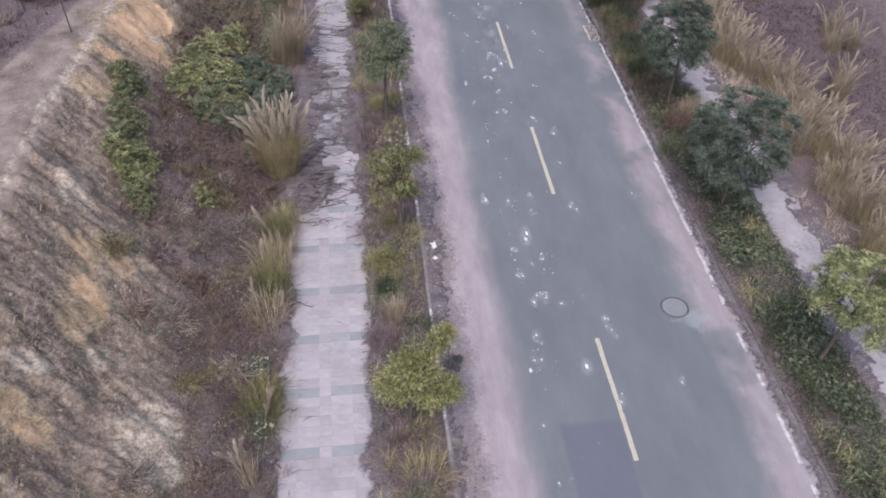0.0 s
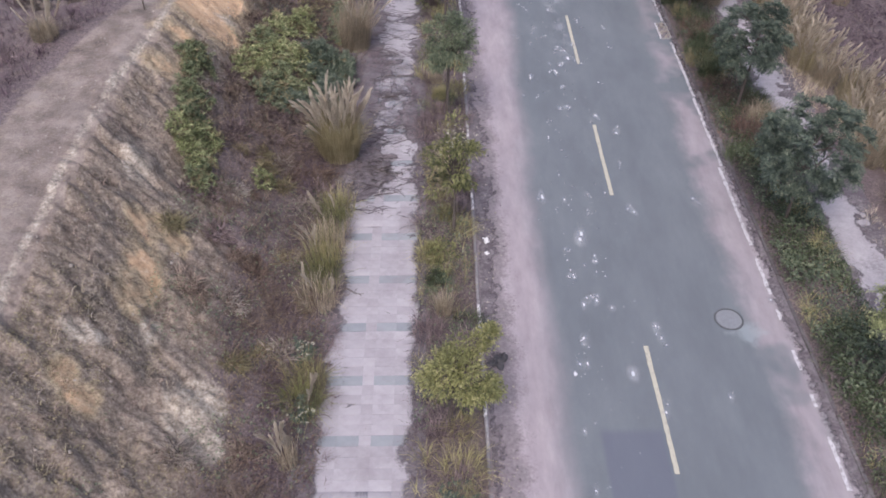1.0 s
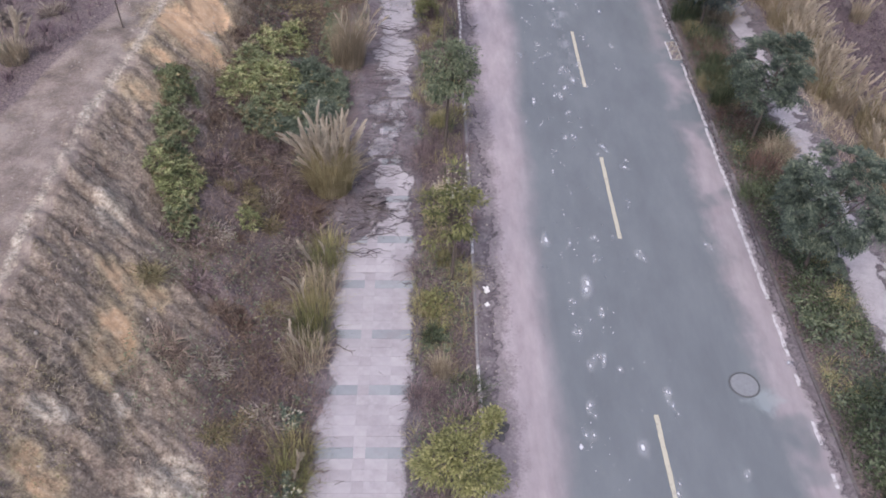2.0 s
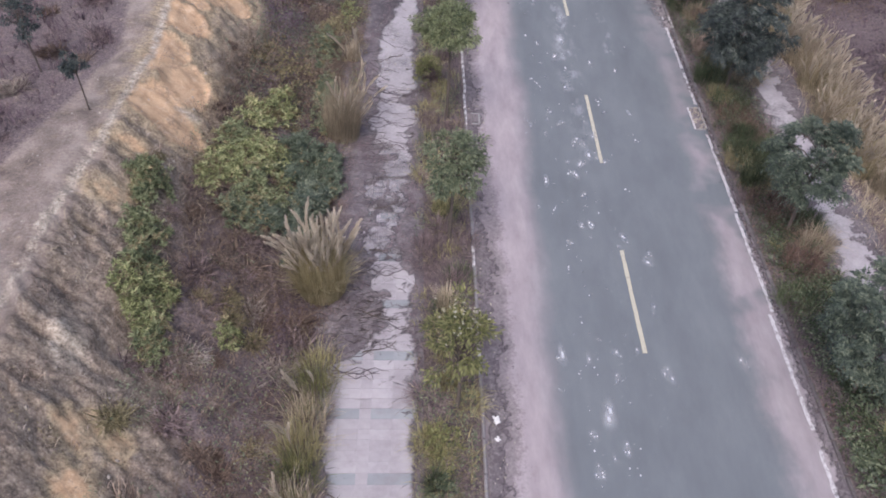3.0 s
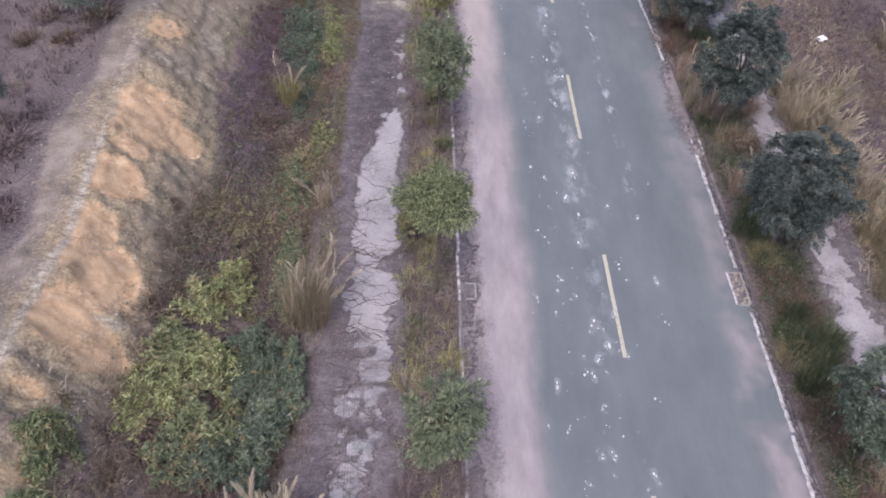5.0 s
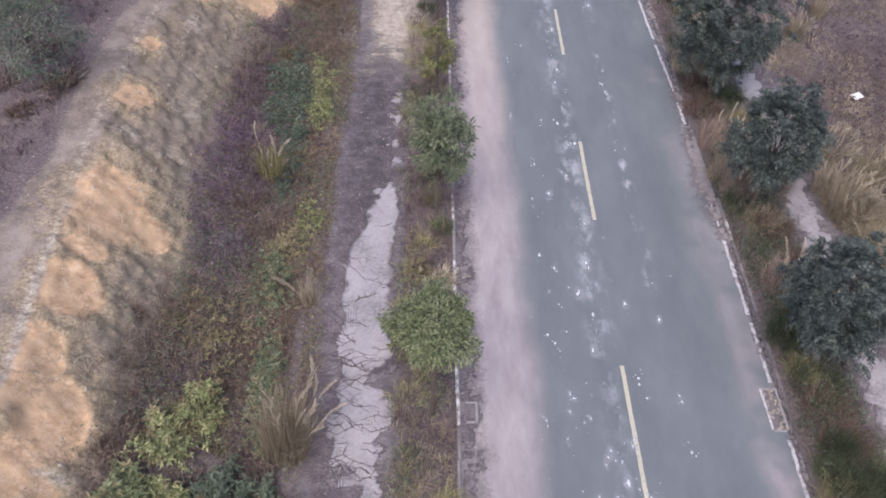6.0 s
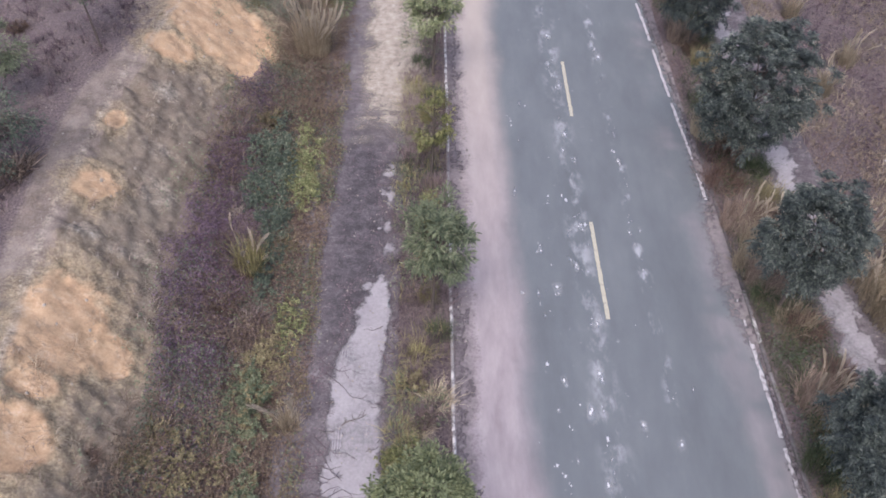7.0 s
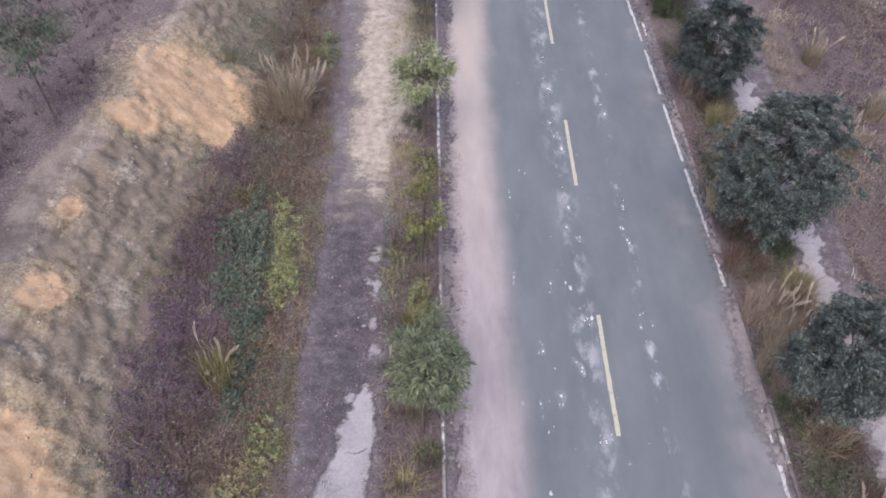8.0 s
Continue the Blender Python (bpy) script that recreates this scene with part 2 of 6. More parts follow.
def worn_paint(name, colour, under, wear=0.45):
    n = Nodes(name)
    chips = n.smooth(n.noise(7, 6, 0.75), wear - 0.06, wear + 0.08)
    tone = n.mix(n.noise(25, 4), tuple(c * 0.75 for c in colour), colour)
    return n.done(n.mix(chips, under, tone), 0.75)


def drift_material():
    """Loose soil over the paving, damp and dark on the low stretch of the footpath."""
    n = Nodes("drifted_soil")
    pos = n.tree.nodes.new("ShaderNodeSeparateXYZ")
    n.link(n.coords(), pos.inputs[0])
    mottle = n.math("ADD", n.math("MULTIPLY", n.noise(2.2, 8, 0.78, (1.0, 1.15, 1.0)), 0.6), n.math("MULTIPLY", n.noise(16, 5, 0.75), 0.4))
    dry = n.ramp(mottle, [(0.36, (0.07, 0.059, 0.064)), (0.47, (0.116, 0.1, 0.106)), (0.56, (0.18, 0.159, 0.164)), (0.66, (0.3, 0.272, 0.277))])
    wet = n.ramp(mottle, [(0.36, (0.04, 0.035, 0.039)), (0.5, (0.078, 0.069, 0.075)), (0.66, (0.18, 0.162, 0.168))])
    wob = n.math("ADD", pos.outputs[1], n.math("MULTIPLY", n.noise(0.5, 3), 6.0))
    core = n.smooth(n.math("ABSOLUTE", n.math("ADD", n.math("ADD", pos.outputs[0], 7.55), n.math("MULTIPLY", n.math("SUBTRACT", n.noise(0.9, 4), 0.5), 1.2))), 1.25, 0.4)
    damp = n.math("MULTIPLY", core, n.math("MULTIPLY", n.smooth(wob, 28.0, 34.0), n.smooth(wob, 43.5, 39.5)))
    n.bump(mottle, 0.3, 0.02)
    n.done(n.mix(damp, dry, wet), 0.9)
    return thin_out(n, -0.14, 0.12, 0.5)


def layer_material(name, stops, scale, low, high, ragged, rough=0.95):
    n = Nodes(name)
    fac = n.math("ADD", n.math("MULTIPLY", n.noise(scale, 6, 0.7), 0.65), n.math("MULTIPLY", n.noise(scale * 9, 3), 0.35))
    n.bump(n.noise(scale * 6, 4), 0.3, 0.01)
    n.done(n.ramp(fac, stops), rough)
    return thin_out(n, low, high, ragged)


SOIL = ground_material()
ASPHALT = asphalt_material()
TILE = paving_material("pale_paving", [(0.25, (0.301, 0.279, 0.289)), (0.5, (0.347, 0.324, 0.334)), (0.75, (0.402, 0.377, 0.387))])
TILE_GREY = paving_material("grey_paving", [(0.25, (0.215, 0.228, 0.24)), (0.5, (0.25, 0.265, 0.275)), (0.75, (0.29, 0.305, 0.312))])
BED = speckled("mortar_bed", [(0.3, (0.264, 0.248, 0.253)), (0.7, (0.363, 0.341, 0.341))], 5.0)
DRIFT = drift_material()
# see-through white for smears and for the glow painted round splashes
SMEAR_GLOW = layer_material("white_smears_with_glow", [(0.3, (0.42, 0.43, 0.45)), (0.6, (0.6, 0.61, 0.63))], 8.0, 0.1, 2.1, 0.5, 0.8)
SILT = layer_material("dried_silt", [(0.3, (0.24, 0.22, 0.23)), (0.5, (0.325, 0.303, 0.313)), (0.7, (0.40, 0.375, 0.382))], 1.6, -0.2, 0.14, 0.4)
WASHED = layer_material("washed_soil", [(0.3, (0.155, 0.135, 0.138)), (0.5, (0.235, 0.205, 0.205)), (0.7, (0.33, 0.295, 0.285))], 6.0, -0.3, 0.3, 0.6)
SUMP = speckled("silted_sump", [(0.3, (0.10, 0.087, 0.093)), (0.7, (0.22, 0.195, 0.197))], 14.0)
SANDY = layer_material("pale_sandy_soil", [(0.36, (0.2, 0.168, 0.142)), (0.5, (0.35, 0.302, 0.25)), (0.64, (0.47, 0.42, 0.355))], 4.0, -0.45, 0.5, 1.3)
KERB = speckled("weathered_kerb", [(0.3, (0.17, 0.155, 0.16)), (0.55, (0.25, 0.235, 0.236)), (0.72, (0.35, 0.33, 0.33))], 4.0, 0.9, 0.4, 0.2)
KERB_DIRTY = speckled("soiled_kerb", [(0.3, (0.085, 0.075, 0.076)), (0.55, (0.15, 0.136, 0.137)), (0.72, (0.27, 0.25, 0.25))], 4.0, 0.95, 0.4, 0.25)
KERB_WHITE = worn_paint("worn_white_kerb_paint", (0.66, 0.64, 0.63), (0.22, 0.2, 0.2), 0.5)
LINE_WHITE = worn_paint("worn_white_line_paint", (0.60, 0.58, 0.59), (0.30, 0.275, 0.28), 0.46)
LINE_YELLOW = worn_paint("faded_yellow_line_paint", (0.50, 0.472, 0.37), (0.31, 0.295, 0.25), 0.4)
SPATTER = layer_material("white_spatter", [(0.3, (0.38, 0.39, 0.41)), (0.6, (0.56, 0.57, 0.59))], 8.0, 0.05, 0.75, 0.3, 0.7)
IRON = speckled("rusted_iron", [(0.3, (0.055, 0.058, 0.060)), (0.6, (0.110, 0.113, 0.117))], 12.0, 0.6, 0.4)
CONCRETE = speckled("grey_concrete", [(0.3, (0.175, 0.171, 0.171)), (0.6, (0.294, 0.287, 0.280))], 5.0)
COVER = speckled("dusty_grey_cover", [(0.3, (0.16, 0.165, 0.175)), (0.6, (0.22, 0.228, 0.238))], 8.0, 0.7, 0.3)
BARK = speckled("grey_brown_bark", [(0.3, (0.05, 0.042, 0.036)), (0.6, (0.14, 0.115, 0.098))], 14.0, 0.95, 0.8)
DEAD_VINE = speckled("dark_dead_runners", [(0.3, (0.075, 0.062, 0.068)), (0.6, (0.15, 0.128, 0.135))], 9.0, 0.95, 0.5)
TWIG = leafy("dry_twigs", [(0.1, (0.10, 0.086, 0.086)), (0.5, (0.185, 0.16, 0.157)), (1, (0.30, 0.265, 0.255))], 0.9, 0.05)
LEAF_DARK = leafy("dark_green_leaves", [(0.05, (0.074, 0.095, 0.078)), (0.4, (0.132, 0.163, 0.125)), (0.7, (0.226, 0.260, 0.185)), (1, (0.401, 0.430, 0.297))])
LEAF_MID = leafy("green_leaves", [(0.05, (0.096, 0.117, 0.077)), (0.45, (0.181, 0.212, 0.132)), (0.8, (0.286, 0.317, 0.197)), (1, (0.431, 0.451, 0.305))])
LEAF_YELLOW = leafy("yellowing_leaves", [(0.05, (0.112, 0.118, 0.053)), (0.4, (0.217, 0.224, 0.098)), (0.75, (0.343, 0.339, 0.147)), (1, (0.532, 0.490, 0.252))])
LEAF_BLUE = leafy("blue_green_leaves", [(0.05, (0.036, 0.047, 0.05)), (0.42, (0.08, 0.097, 0.093)), (0.75, (0.145, 0.168, 0.15)), (1, (0.29, 0.318, 0.268))])
BROWN_GRASS = leafy("dry_brown_undergrowth", [(0.05, (0.140, 0.104, 0.087)), (0.4, (0.254, 0.193, 0.155)), (0.75, (0.382, 0.300, 0.235)), (1, (0.547, 0.445, 0.350))], 0.85, 0.15)
PURPLE_GRASS = leafy("purple_brown_dry_grass", [(0.05, (0.112, 0.083, 0.085)), (0.45, (0.213, 0.163, 0.160)), (0.8, (0.319, 0.250, 0.240)), (1, (0.463, 0.381, 0.350))], 0.85, 0.15)
STRAW = leafy("straw_grass", [(0.05, (0.273, 0.226, 0.160)), (0.5, (0.508, 0.430, 0.316)), (1, (0.760, 0.670, 0.519))], 0.8, 0.25)
OLIVE = leafy("olive_grass", [(0.05, (0.170, 0.157, 0.076)), (0.5, (0.356, 0.322, 0.157)), (1, (0.599, 0.530, 0.298))], 0.75, 0.25)
GREEN_GRASS = leafy("green_ground_cover", [(0.05, (0.036, 0.048, 0.027)), (0.45, (0.082, 0.104, 0.055)), (0.8, (0.155, 0.174, 0.094)), (1, (0.31, 0.285, 0.175))], 0.7, 0.25)
RUST = leafy("rusty_weeds", [(0.05, (0.069, 0.044, 0.037)), (0.5, (0.158, 0.104, 0.082)), (1, (0.263, 0.198, 0.148))], 0.8, 0.2)
LEAF_LIGHT = leafy("light_green_leaves", [(0.05, (0.11, 0.125, 0.062)), (0.4, (0.26, 0.287, 0.138)), (0.7, (0.40, 0.425, 0.205)), (1, (0.66, 0.645, 0.37))])
DRY_DARK = leafy("dark_dead_stems", [(0.05, (0.091, 0.064, 0.050)), (0.5, (0.159, 0.113, 0.088)), (1, (0.238, 0.179, 0.137))], 0.9, 0.1)
DRY_GREY = leafy("grey_dead_stems", [(0.05, (0.209, 0.176, 0.150)), (0.5, (0.339, 0.290, 0.246)), (1, (0.505, 0.444, 0.376))], 0.9, 0.1)
SHRUB_GREY = leafy("grey_green_shrub_leaves", [(0.05, (0.085, 0.105, 0.078)), (0.4, (0.135, 0.165, 0.118)), (0.75, (0.19, 0.225, 0.155)), (1, (0.28, 0.31, 0.22))])
LEAF_FRESH = leafy("fresh_green_leaves", [(0.05, (0.10, 0.12, 0.066)), (0.4, (0.225, 0.255, 0.14)), (0.75, (0.35, 0.38, 0.21)), (1, (0.53, 0.545, 0.34))])
OLIVE_DULL = leafy("dull_olive_leaves", [(0.05, (0.142, 0.125, 0.070)), (0.5, (0.263, 0.230, 0.129)), (1, (0.417, 0.359, 0.215))], 0.85, 0.15)
TAN = leafy("tan_dead_grass", [(0.05, (0.20, 0.165, 0.115)), (0.5, (0.34, 0.285, 0.205)), (1, (0.50, 0.435, 0.325))], 0.9, 0.15)
FIELD_WEED = leafy("dark_purple_weeds", [(0.05, (0.055, 0.04, 0.048)), (0.5, (0.115, 0.085, 0.098)), (0.85, (0.175, 0.138, 0.148)), (1, (0.26, 0.215, 0.20))], 0.85, 0.15)
RUSTY = leafy("rusty_brown_leaves", [(0.05, (0.10, 0.07, 0.055)), (0.5, (0.19, 0.14, 0.108)), (0.85, (0.28, 0.22, 0.16)), (1, (0.38, 0.32, 0.22))], 0.85, 0.2)
PURPLE_VINE = leafy("purple_creeper_leaves", [(0.05, (0.085, 0.058, 0.075)), (0.5, (0.165, 0.116, 0.153)), (1, (0.265, 0.2, 0.235))], 0.85, 0.2)
WARM_BROWN = leafy("warm_brown_undergrowth", [(0.05, (0.105, 0.078, 0.058)), (0.45, (0.19, 0.146, 0.11)), (0.8, (0.285, 0.226, 0.17)), (1, (0.42, 0.345, 0.26))], 0.85, 0.15)
VIOLET = leafy("purple_withered_leaves", [(0.05, (0.082, 0.057, 0.067)), (0.5, (0.159, 0.115, 0.129)), (1, (0.273, 0.213, 0.218))], 0.85, 0.15)
PLUME = leafy("pale_seed_plumes", [(0.05, (0.52, 0.455, 0.36)), (0.5, (0.67, 0.6, 0.49)), (1, (0.81, 0.75, 0.635))], 0.9, 0.5)
ROCK = speckled("pale_split_rock", [(0.3, (0.182, 0.154, 0.130)), (0.5, (0.322, 0.287, 0.245)), (0.7, (0.434, 0.399, 0.350))], 5.0, 0.95, 0.8)
BLOSSOM = leafy("white_blossom", [(0.1, (0.42, 0.40, 0.30)), (1, (0.62, 0.60, 0.48))], 0.7, 0.3)
PALE_PLASTIC = speckled("dirty_white_plastic", [(0.3, (0.55, 0.54, 0.53)), (0.7, (0.8, 0.79, 0.78))], 9.0, 0.5, 0.2)
DARK_RUBBISH = speckled("dark_rubbish", [(0.3, (0.030, 0.030, 0.033)), (0.7, (0.105, 0.098, 0.098))], 12.0, 0.7, 0.5)


# ---- building helpers ----
def raw_mesh(name, verts, faces, mat, smooth=False):
    """A mesh from arrays: verts (n, 3), faces (m, k) all with k corners."""
    verts, faces = np.asarray(verts, np.float32), np.asarray(faces, np.int32)
    mesh = bpy.data.meshes.new(name)
    mesh.vertices.add(len(verts))
    mesh.vertices.foreach_set("co", verts.ravel())
    mesh.loops.add(faces.size)
    mesh.loops.foreach_set("vertex_index", faces.ravel())
    mesh.polygons.add(len(faces))
    mesh.polygons.foreach_set("loop_start", np.arange(len(faces), dtype=np.int32) * faces.shape[1])
    mesh.update(calc_edges=True)
    mesh.validate()
    mesh.materials.append(mat)
    if smooth:
        mesh.polygons.foreach_set("use_smooth", np.ones(len(faces), bool))
    return mesh


def part(name, mesh, parent, label="", at=None):
    """One mesh object under a thing or a part; a bmesh is (bm, material)."""
    if isinstance(mesh, tuple):
        bm, mat = mesh
        mesh = bpy.data.meshes.new(name)
        bm.to_mesh(mesh)
        bm.free()
        mesh.materials.append(mat)
    ob = new(name, mesh)
    ob.parent = parent
    if at is not None:
        ob.matrix_basis = at
    return tagged(ob, label)


def thing(name, at, label, category, group="", kind=""):
    ob = new(name)
    ob.empty_display_size = 0.2
    ob.matrix_basis = at
    return tagged(ob, label, category, group, kind)


def hash01(i, j, seed):
    h = (i.astype(np.int64) * 374761393 + j.astype(np.int64) * 668265263 + seed * 974634777) & 0x7FFFFFFF
    h = ((h ^ (h >> 13)) * 1274126177) & 0x7FFFFFFF
    h = (h ^ (h >> 16)) & 0x7FFFFFFF
    return h / 0x7FFFFFFF


def value_noise(x, y, seed=0):
    i, j = np.floor(x), np.floor(y)
    u, v = x - i, y - j
    u, v = u * u * (3 - 2 * u), v * v * (3 - 2 * v)
    a, b = hash01(i, j, seed), hash01(i + 1, j, seed)
    c, d = hash01(i, j + 1, seed), hash01(i + 1, j + 1, seed)
    return (a * (1 - u) + b * u) * (1 - v) + (c * (1 - u) + d * u) * v


def fbm(x, y, seed=0, octaves=4, gain=0.5):
    x, y = np.asarray(x, float), np.asarray(y, float)
    total, weight, size = 0.0, 0.0, 1.0
    for k in range(octaves):
        total = total + size * value_noise(x * 2 ** k + 17.3 * k, y * 2 ** k + 9.1 * k, seed + k)
        weight, size = weight + size, size * gain
    return total / weight


def lerp_table(v, table):
    """Linear interpolation in a short table of (key, value)."""
    return np.interp(v, [a for a, b in table], [b for a, b in table])


CREST_X = ((-10, -15.9), (8, -15.7), (13, -15.6), (17, -15.2), (21, -14.9), (25, -15.2), (31, -15.5), (37, -15.4), (41, -14.6), (45, -13.8), (60, -13.2))
CREST_Z = ((-10, 3.9), (16, 3.7), (22, 3.3), (30, 3.0), (40, 2.6), (60, 2.2))


def smooth_height(x, y):
    """The land without its fine relief: bank and plateau on the west, verges, and the lower field on the east."""
    toe = -9.7
    crest, high = lerp_table(y, CREST_X), lerp_table(y, CREST_Z)
    u = (toe - x) / (toe - crest)
    bank = np.interp(u, [0, 0.2, 0.55, 0.82, 0.97, 1.1, 1.8, 6], [0.06, 0.13, 0.44, 0.82, 0.99, 1.0, 0.98, 1.15]) * high
    east = np.interp(x, [-9.7, -9.0, -6.5, -6.35, -4.9, -4.75, 4.34, 4.5, 6.35, 6.5, 7.9, 8.1, 9.5, 12, 200],
                     [0.2, 0.0, 0.0, 0.1, 0.1, -0.1, -0.1, 0.1, 0.1, 0.0, 0.0, 0.08, -0.25, -0.8, -1.2])
    return np.where(x < toe, bank, east)


def blobs(x, y, spots):
    """A mask from soft elliptic spots (x, y, rx, ry)."""
    total = np.zeros(np.broadcast(x, y).shape)
    for cx, cy, rx, ry in spots:
        total = np.maximum(total, np.clip(1.6 - np.sqrt(((x - cx) / rx) ** 2 + ((y - cy) / ry) ** 2), 0, 1))
    return total


OCHRE = ((-14.6, 27.4, 0.7, 1.15), (-13.4, 27.0, 0.32, 0.45), (-14.65, 24.1, 0.52, 0.65), (-14.7, 21.6, 0.46, 0.95), (-13.95, 20.5, 0.5, 0.8), (-14.5, 18.9, 0.58, 0.65), (-13.8, 18.3, 0.45, 0.5),
         (-14.8, 16.7, 0.42, 0.22), (-14.7, 14.7, 0.38, 0.28), (-15.1, 32.4, 0.42, 0.5), (-14.6, 25.6, 0.38, 0.25), (-13.1, 41.9, 1.3, 1.3), (-12.2, 40.5, 0.5, 0.7), (-14.5, 39.7, 0.55, 0.45),
         (-15.2, 35.3, 0.22, 0.35), (-13.9, 7.9, 0.34, 0.42), (-13.7, 6.1, 0.34, 0.85), (-13.2, 7.8, 0.24, 0.32), (-14.4, 2.4, 0.2, 0.32), (-14.0, 2.0, 0.28, 0.28))
PALE_ROCK = ((-11.85, 2.7, 0.6, 0.75), (-11.45, 1.8, 0.4, 0.4), (-14.3, 3.6, 0.45, 0.25), (-14.5, 9.6, 0.35, 0.6), (-13.9, 34.8, 0.5, 0.5), (-12.1, 32.2, 0.3, 0.35), (-14.8, 30.6, 0.5, 0.4), (-13.6, 33.1, 0.55, 0.8),
             (-13.7, 30.5, 0.6, 0.4), (-11.5, 39.9, 0.4, 0.7), (-13.7, 19.2, 0.4, 0.15), (-13.2, 4.6, 0.2, 0.4), (-14.2, 37.4, 0.4, 0.5))


def land_height(x, y):
    """The land with its gullies, ledges and clods."""
    z = smooth_height(x, y)
    crest = lerp_table(y, CREST_X)
    u = (-9.7 - x) / (-9.7 - crest)
    on_bank = np.clip((u - 0.12) / 0.3, 0, 1) * np.clip((1.12 - u) / 0.15, 0, 1)
    bent = y + 0.6 * x + 1.3 * (fbm(x * 0.5, y * 0.35, 15, 3) - 0.5)
    gully = fbm((x - 0.5 * y) * 0.4, bent * 1.0, 3, 5, 0.6) - 0.5
    clod = fbm(x * 2.4, y * 2.4, 11, 5, 0.65) - 0.5
    lump = np.abs(fbm(x * 1.1, (y + 0.4 * x) * 1.5, 17, 5, 0.6) - 0.5)
    z = z + on_bank * (1 - 0.75 * np.minimum(1, 1.3 * blobs(x, y, OCHRE))) * (0.22 * gully + 0.3 * clod + 0.2 * (np.abs(fbm(x * 4.5, y * 4.5, 19, 4, 0.6) - 0.5) - 0.1) + 0.5 * (fbm(x * 0.6, y * 0.6, 13, 3) - 0.5) + 0.5 * (lump - 0.1))
    across, along = 0.53 * x + 0.85 * y, 0.85 * x - 0.53 * y
    bare = 1 - 0.7 * np.minimum(1, blobs(x, y, OCHRE))
    rill = np.abs(fbm(across * 1.15 + 1.4 * fbm(x * 0.4, y * 0.4, 24, 2), along * 0.22, 23, 4, 0.55) - 0.5)
    z = z + on_bank * bare * lerp_table(y, ((10, 1.15), (16.5, 0.3), (30, 0.2))) * (rill - 0.1)
    groove = np.exp(-((fbm(across * 0.7 + 0.9 * fbm(x * 0.5, y * 0.5, 26, 2), along * 0.16, 25, 4, 0.55) - 0.5) / 0.022) ** 2)
    crack = np.exp(-((fbm(across * 1.3, along * 0.7, 27, 4, 0.6) - 0.5) / 0.03) ** 2)
    z = z - on_bank * bare * (lerp_table(y, ((13, 0.15), (17.5, 0.03))) * groove + lerp_table(y, ((13, 0.08), (17.5, 0.04))) * crack)
    # ochre cuts: a smooth face set back behind a broken lip
    face = np.clip((blobs(x, y, OCHRE) + 0.55 * (fbm(x * 1.6, y * 1.6, 29, 4, 0.6) - 0.5) - 0.22) / 0.3, 0, 1)
    z = z + on_bank * face * (-0.12 + 0.26 * (fbm(x * 0.9, (y + 0.5 * x) * 1.2, 21, 3) - 0.5))
    strata = 3.0 * z + 0.9 * fbm(x * 0.6, y * 0.35, 33, 3)
    step = strata - np.floor(strata)
    z = z + on_bank * (1 - face) * np.clip((y - 21) / 4, 0, 1) * 0.13 * (np.clip((step - 0.7) / 0.12, 0, 1) - step)
    plateau = np.clip((u - 1.0) / 0.1, 0, 1)
    z = z + plateau * 0.28 * (fbm(x * 0.5, y * 0.5, 5, 4) - 0.5)
    verge = (np.clip((x + 6.45) / 0.1, 0, 1) * np.clip((-4.85 - x) / 0.1, 0, 1) + np.clip((x - 4.5) / 0.1, 0, 1) * np.clip((6.35 - x) / 0.1, 0, 1)
             + np.clip((x - 8.1) / 0.5, 0, 1) + np.clip((-9.1 - x) / 0.3, 0, 1) * np.clip((x + 10.5) / 0.5, 0, 1))
    return z + verge * 0.12 * (fbm(x * 1.6, y * 1.6, 8, 3) - 0.5)


def growth_limit(y):
    """The height on the bank, from 0 at the toe to 1 at the crest, up to which undergrowth covers the soil."""
    return lerp_table(y, ((-5, 0.34), (8, 0.4), (11, 0.66), (20, 0.66), (23.5, 0.62), (26.5, 0.48), (30, 0.42), (36, 0.5), (41, 0.34), (60, 0.4)))


def track_width(y):
    """How far the bare dirt track reaches back from the crest."""
    return lerp_table(y, ((-10, 3.3), (9, 3.2), (13, 2.9), (17, 2.2), (22, 1.5), (26, 1.9), (29, 1.3), (36, 1.5), (41, 0.8), (60, 0.45)))


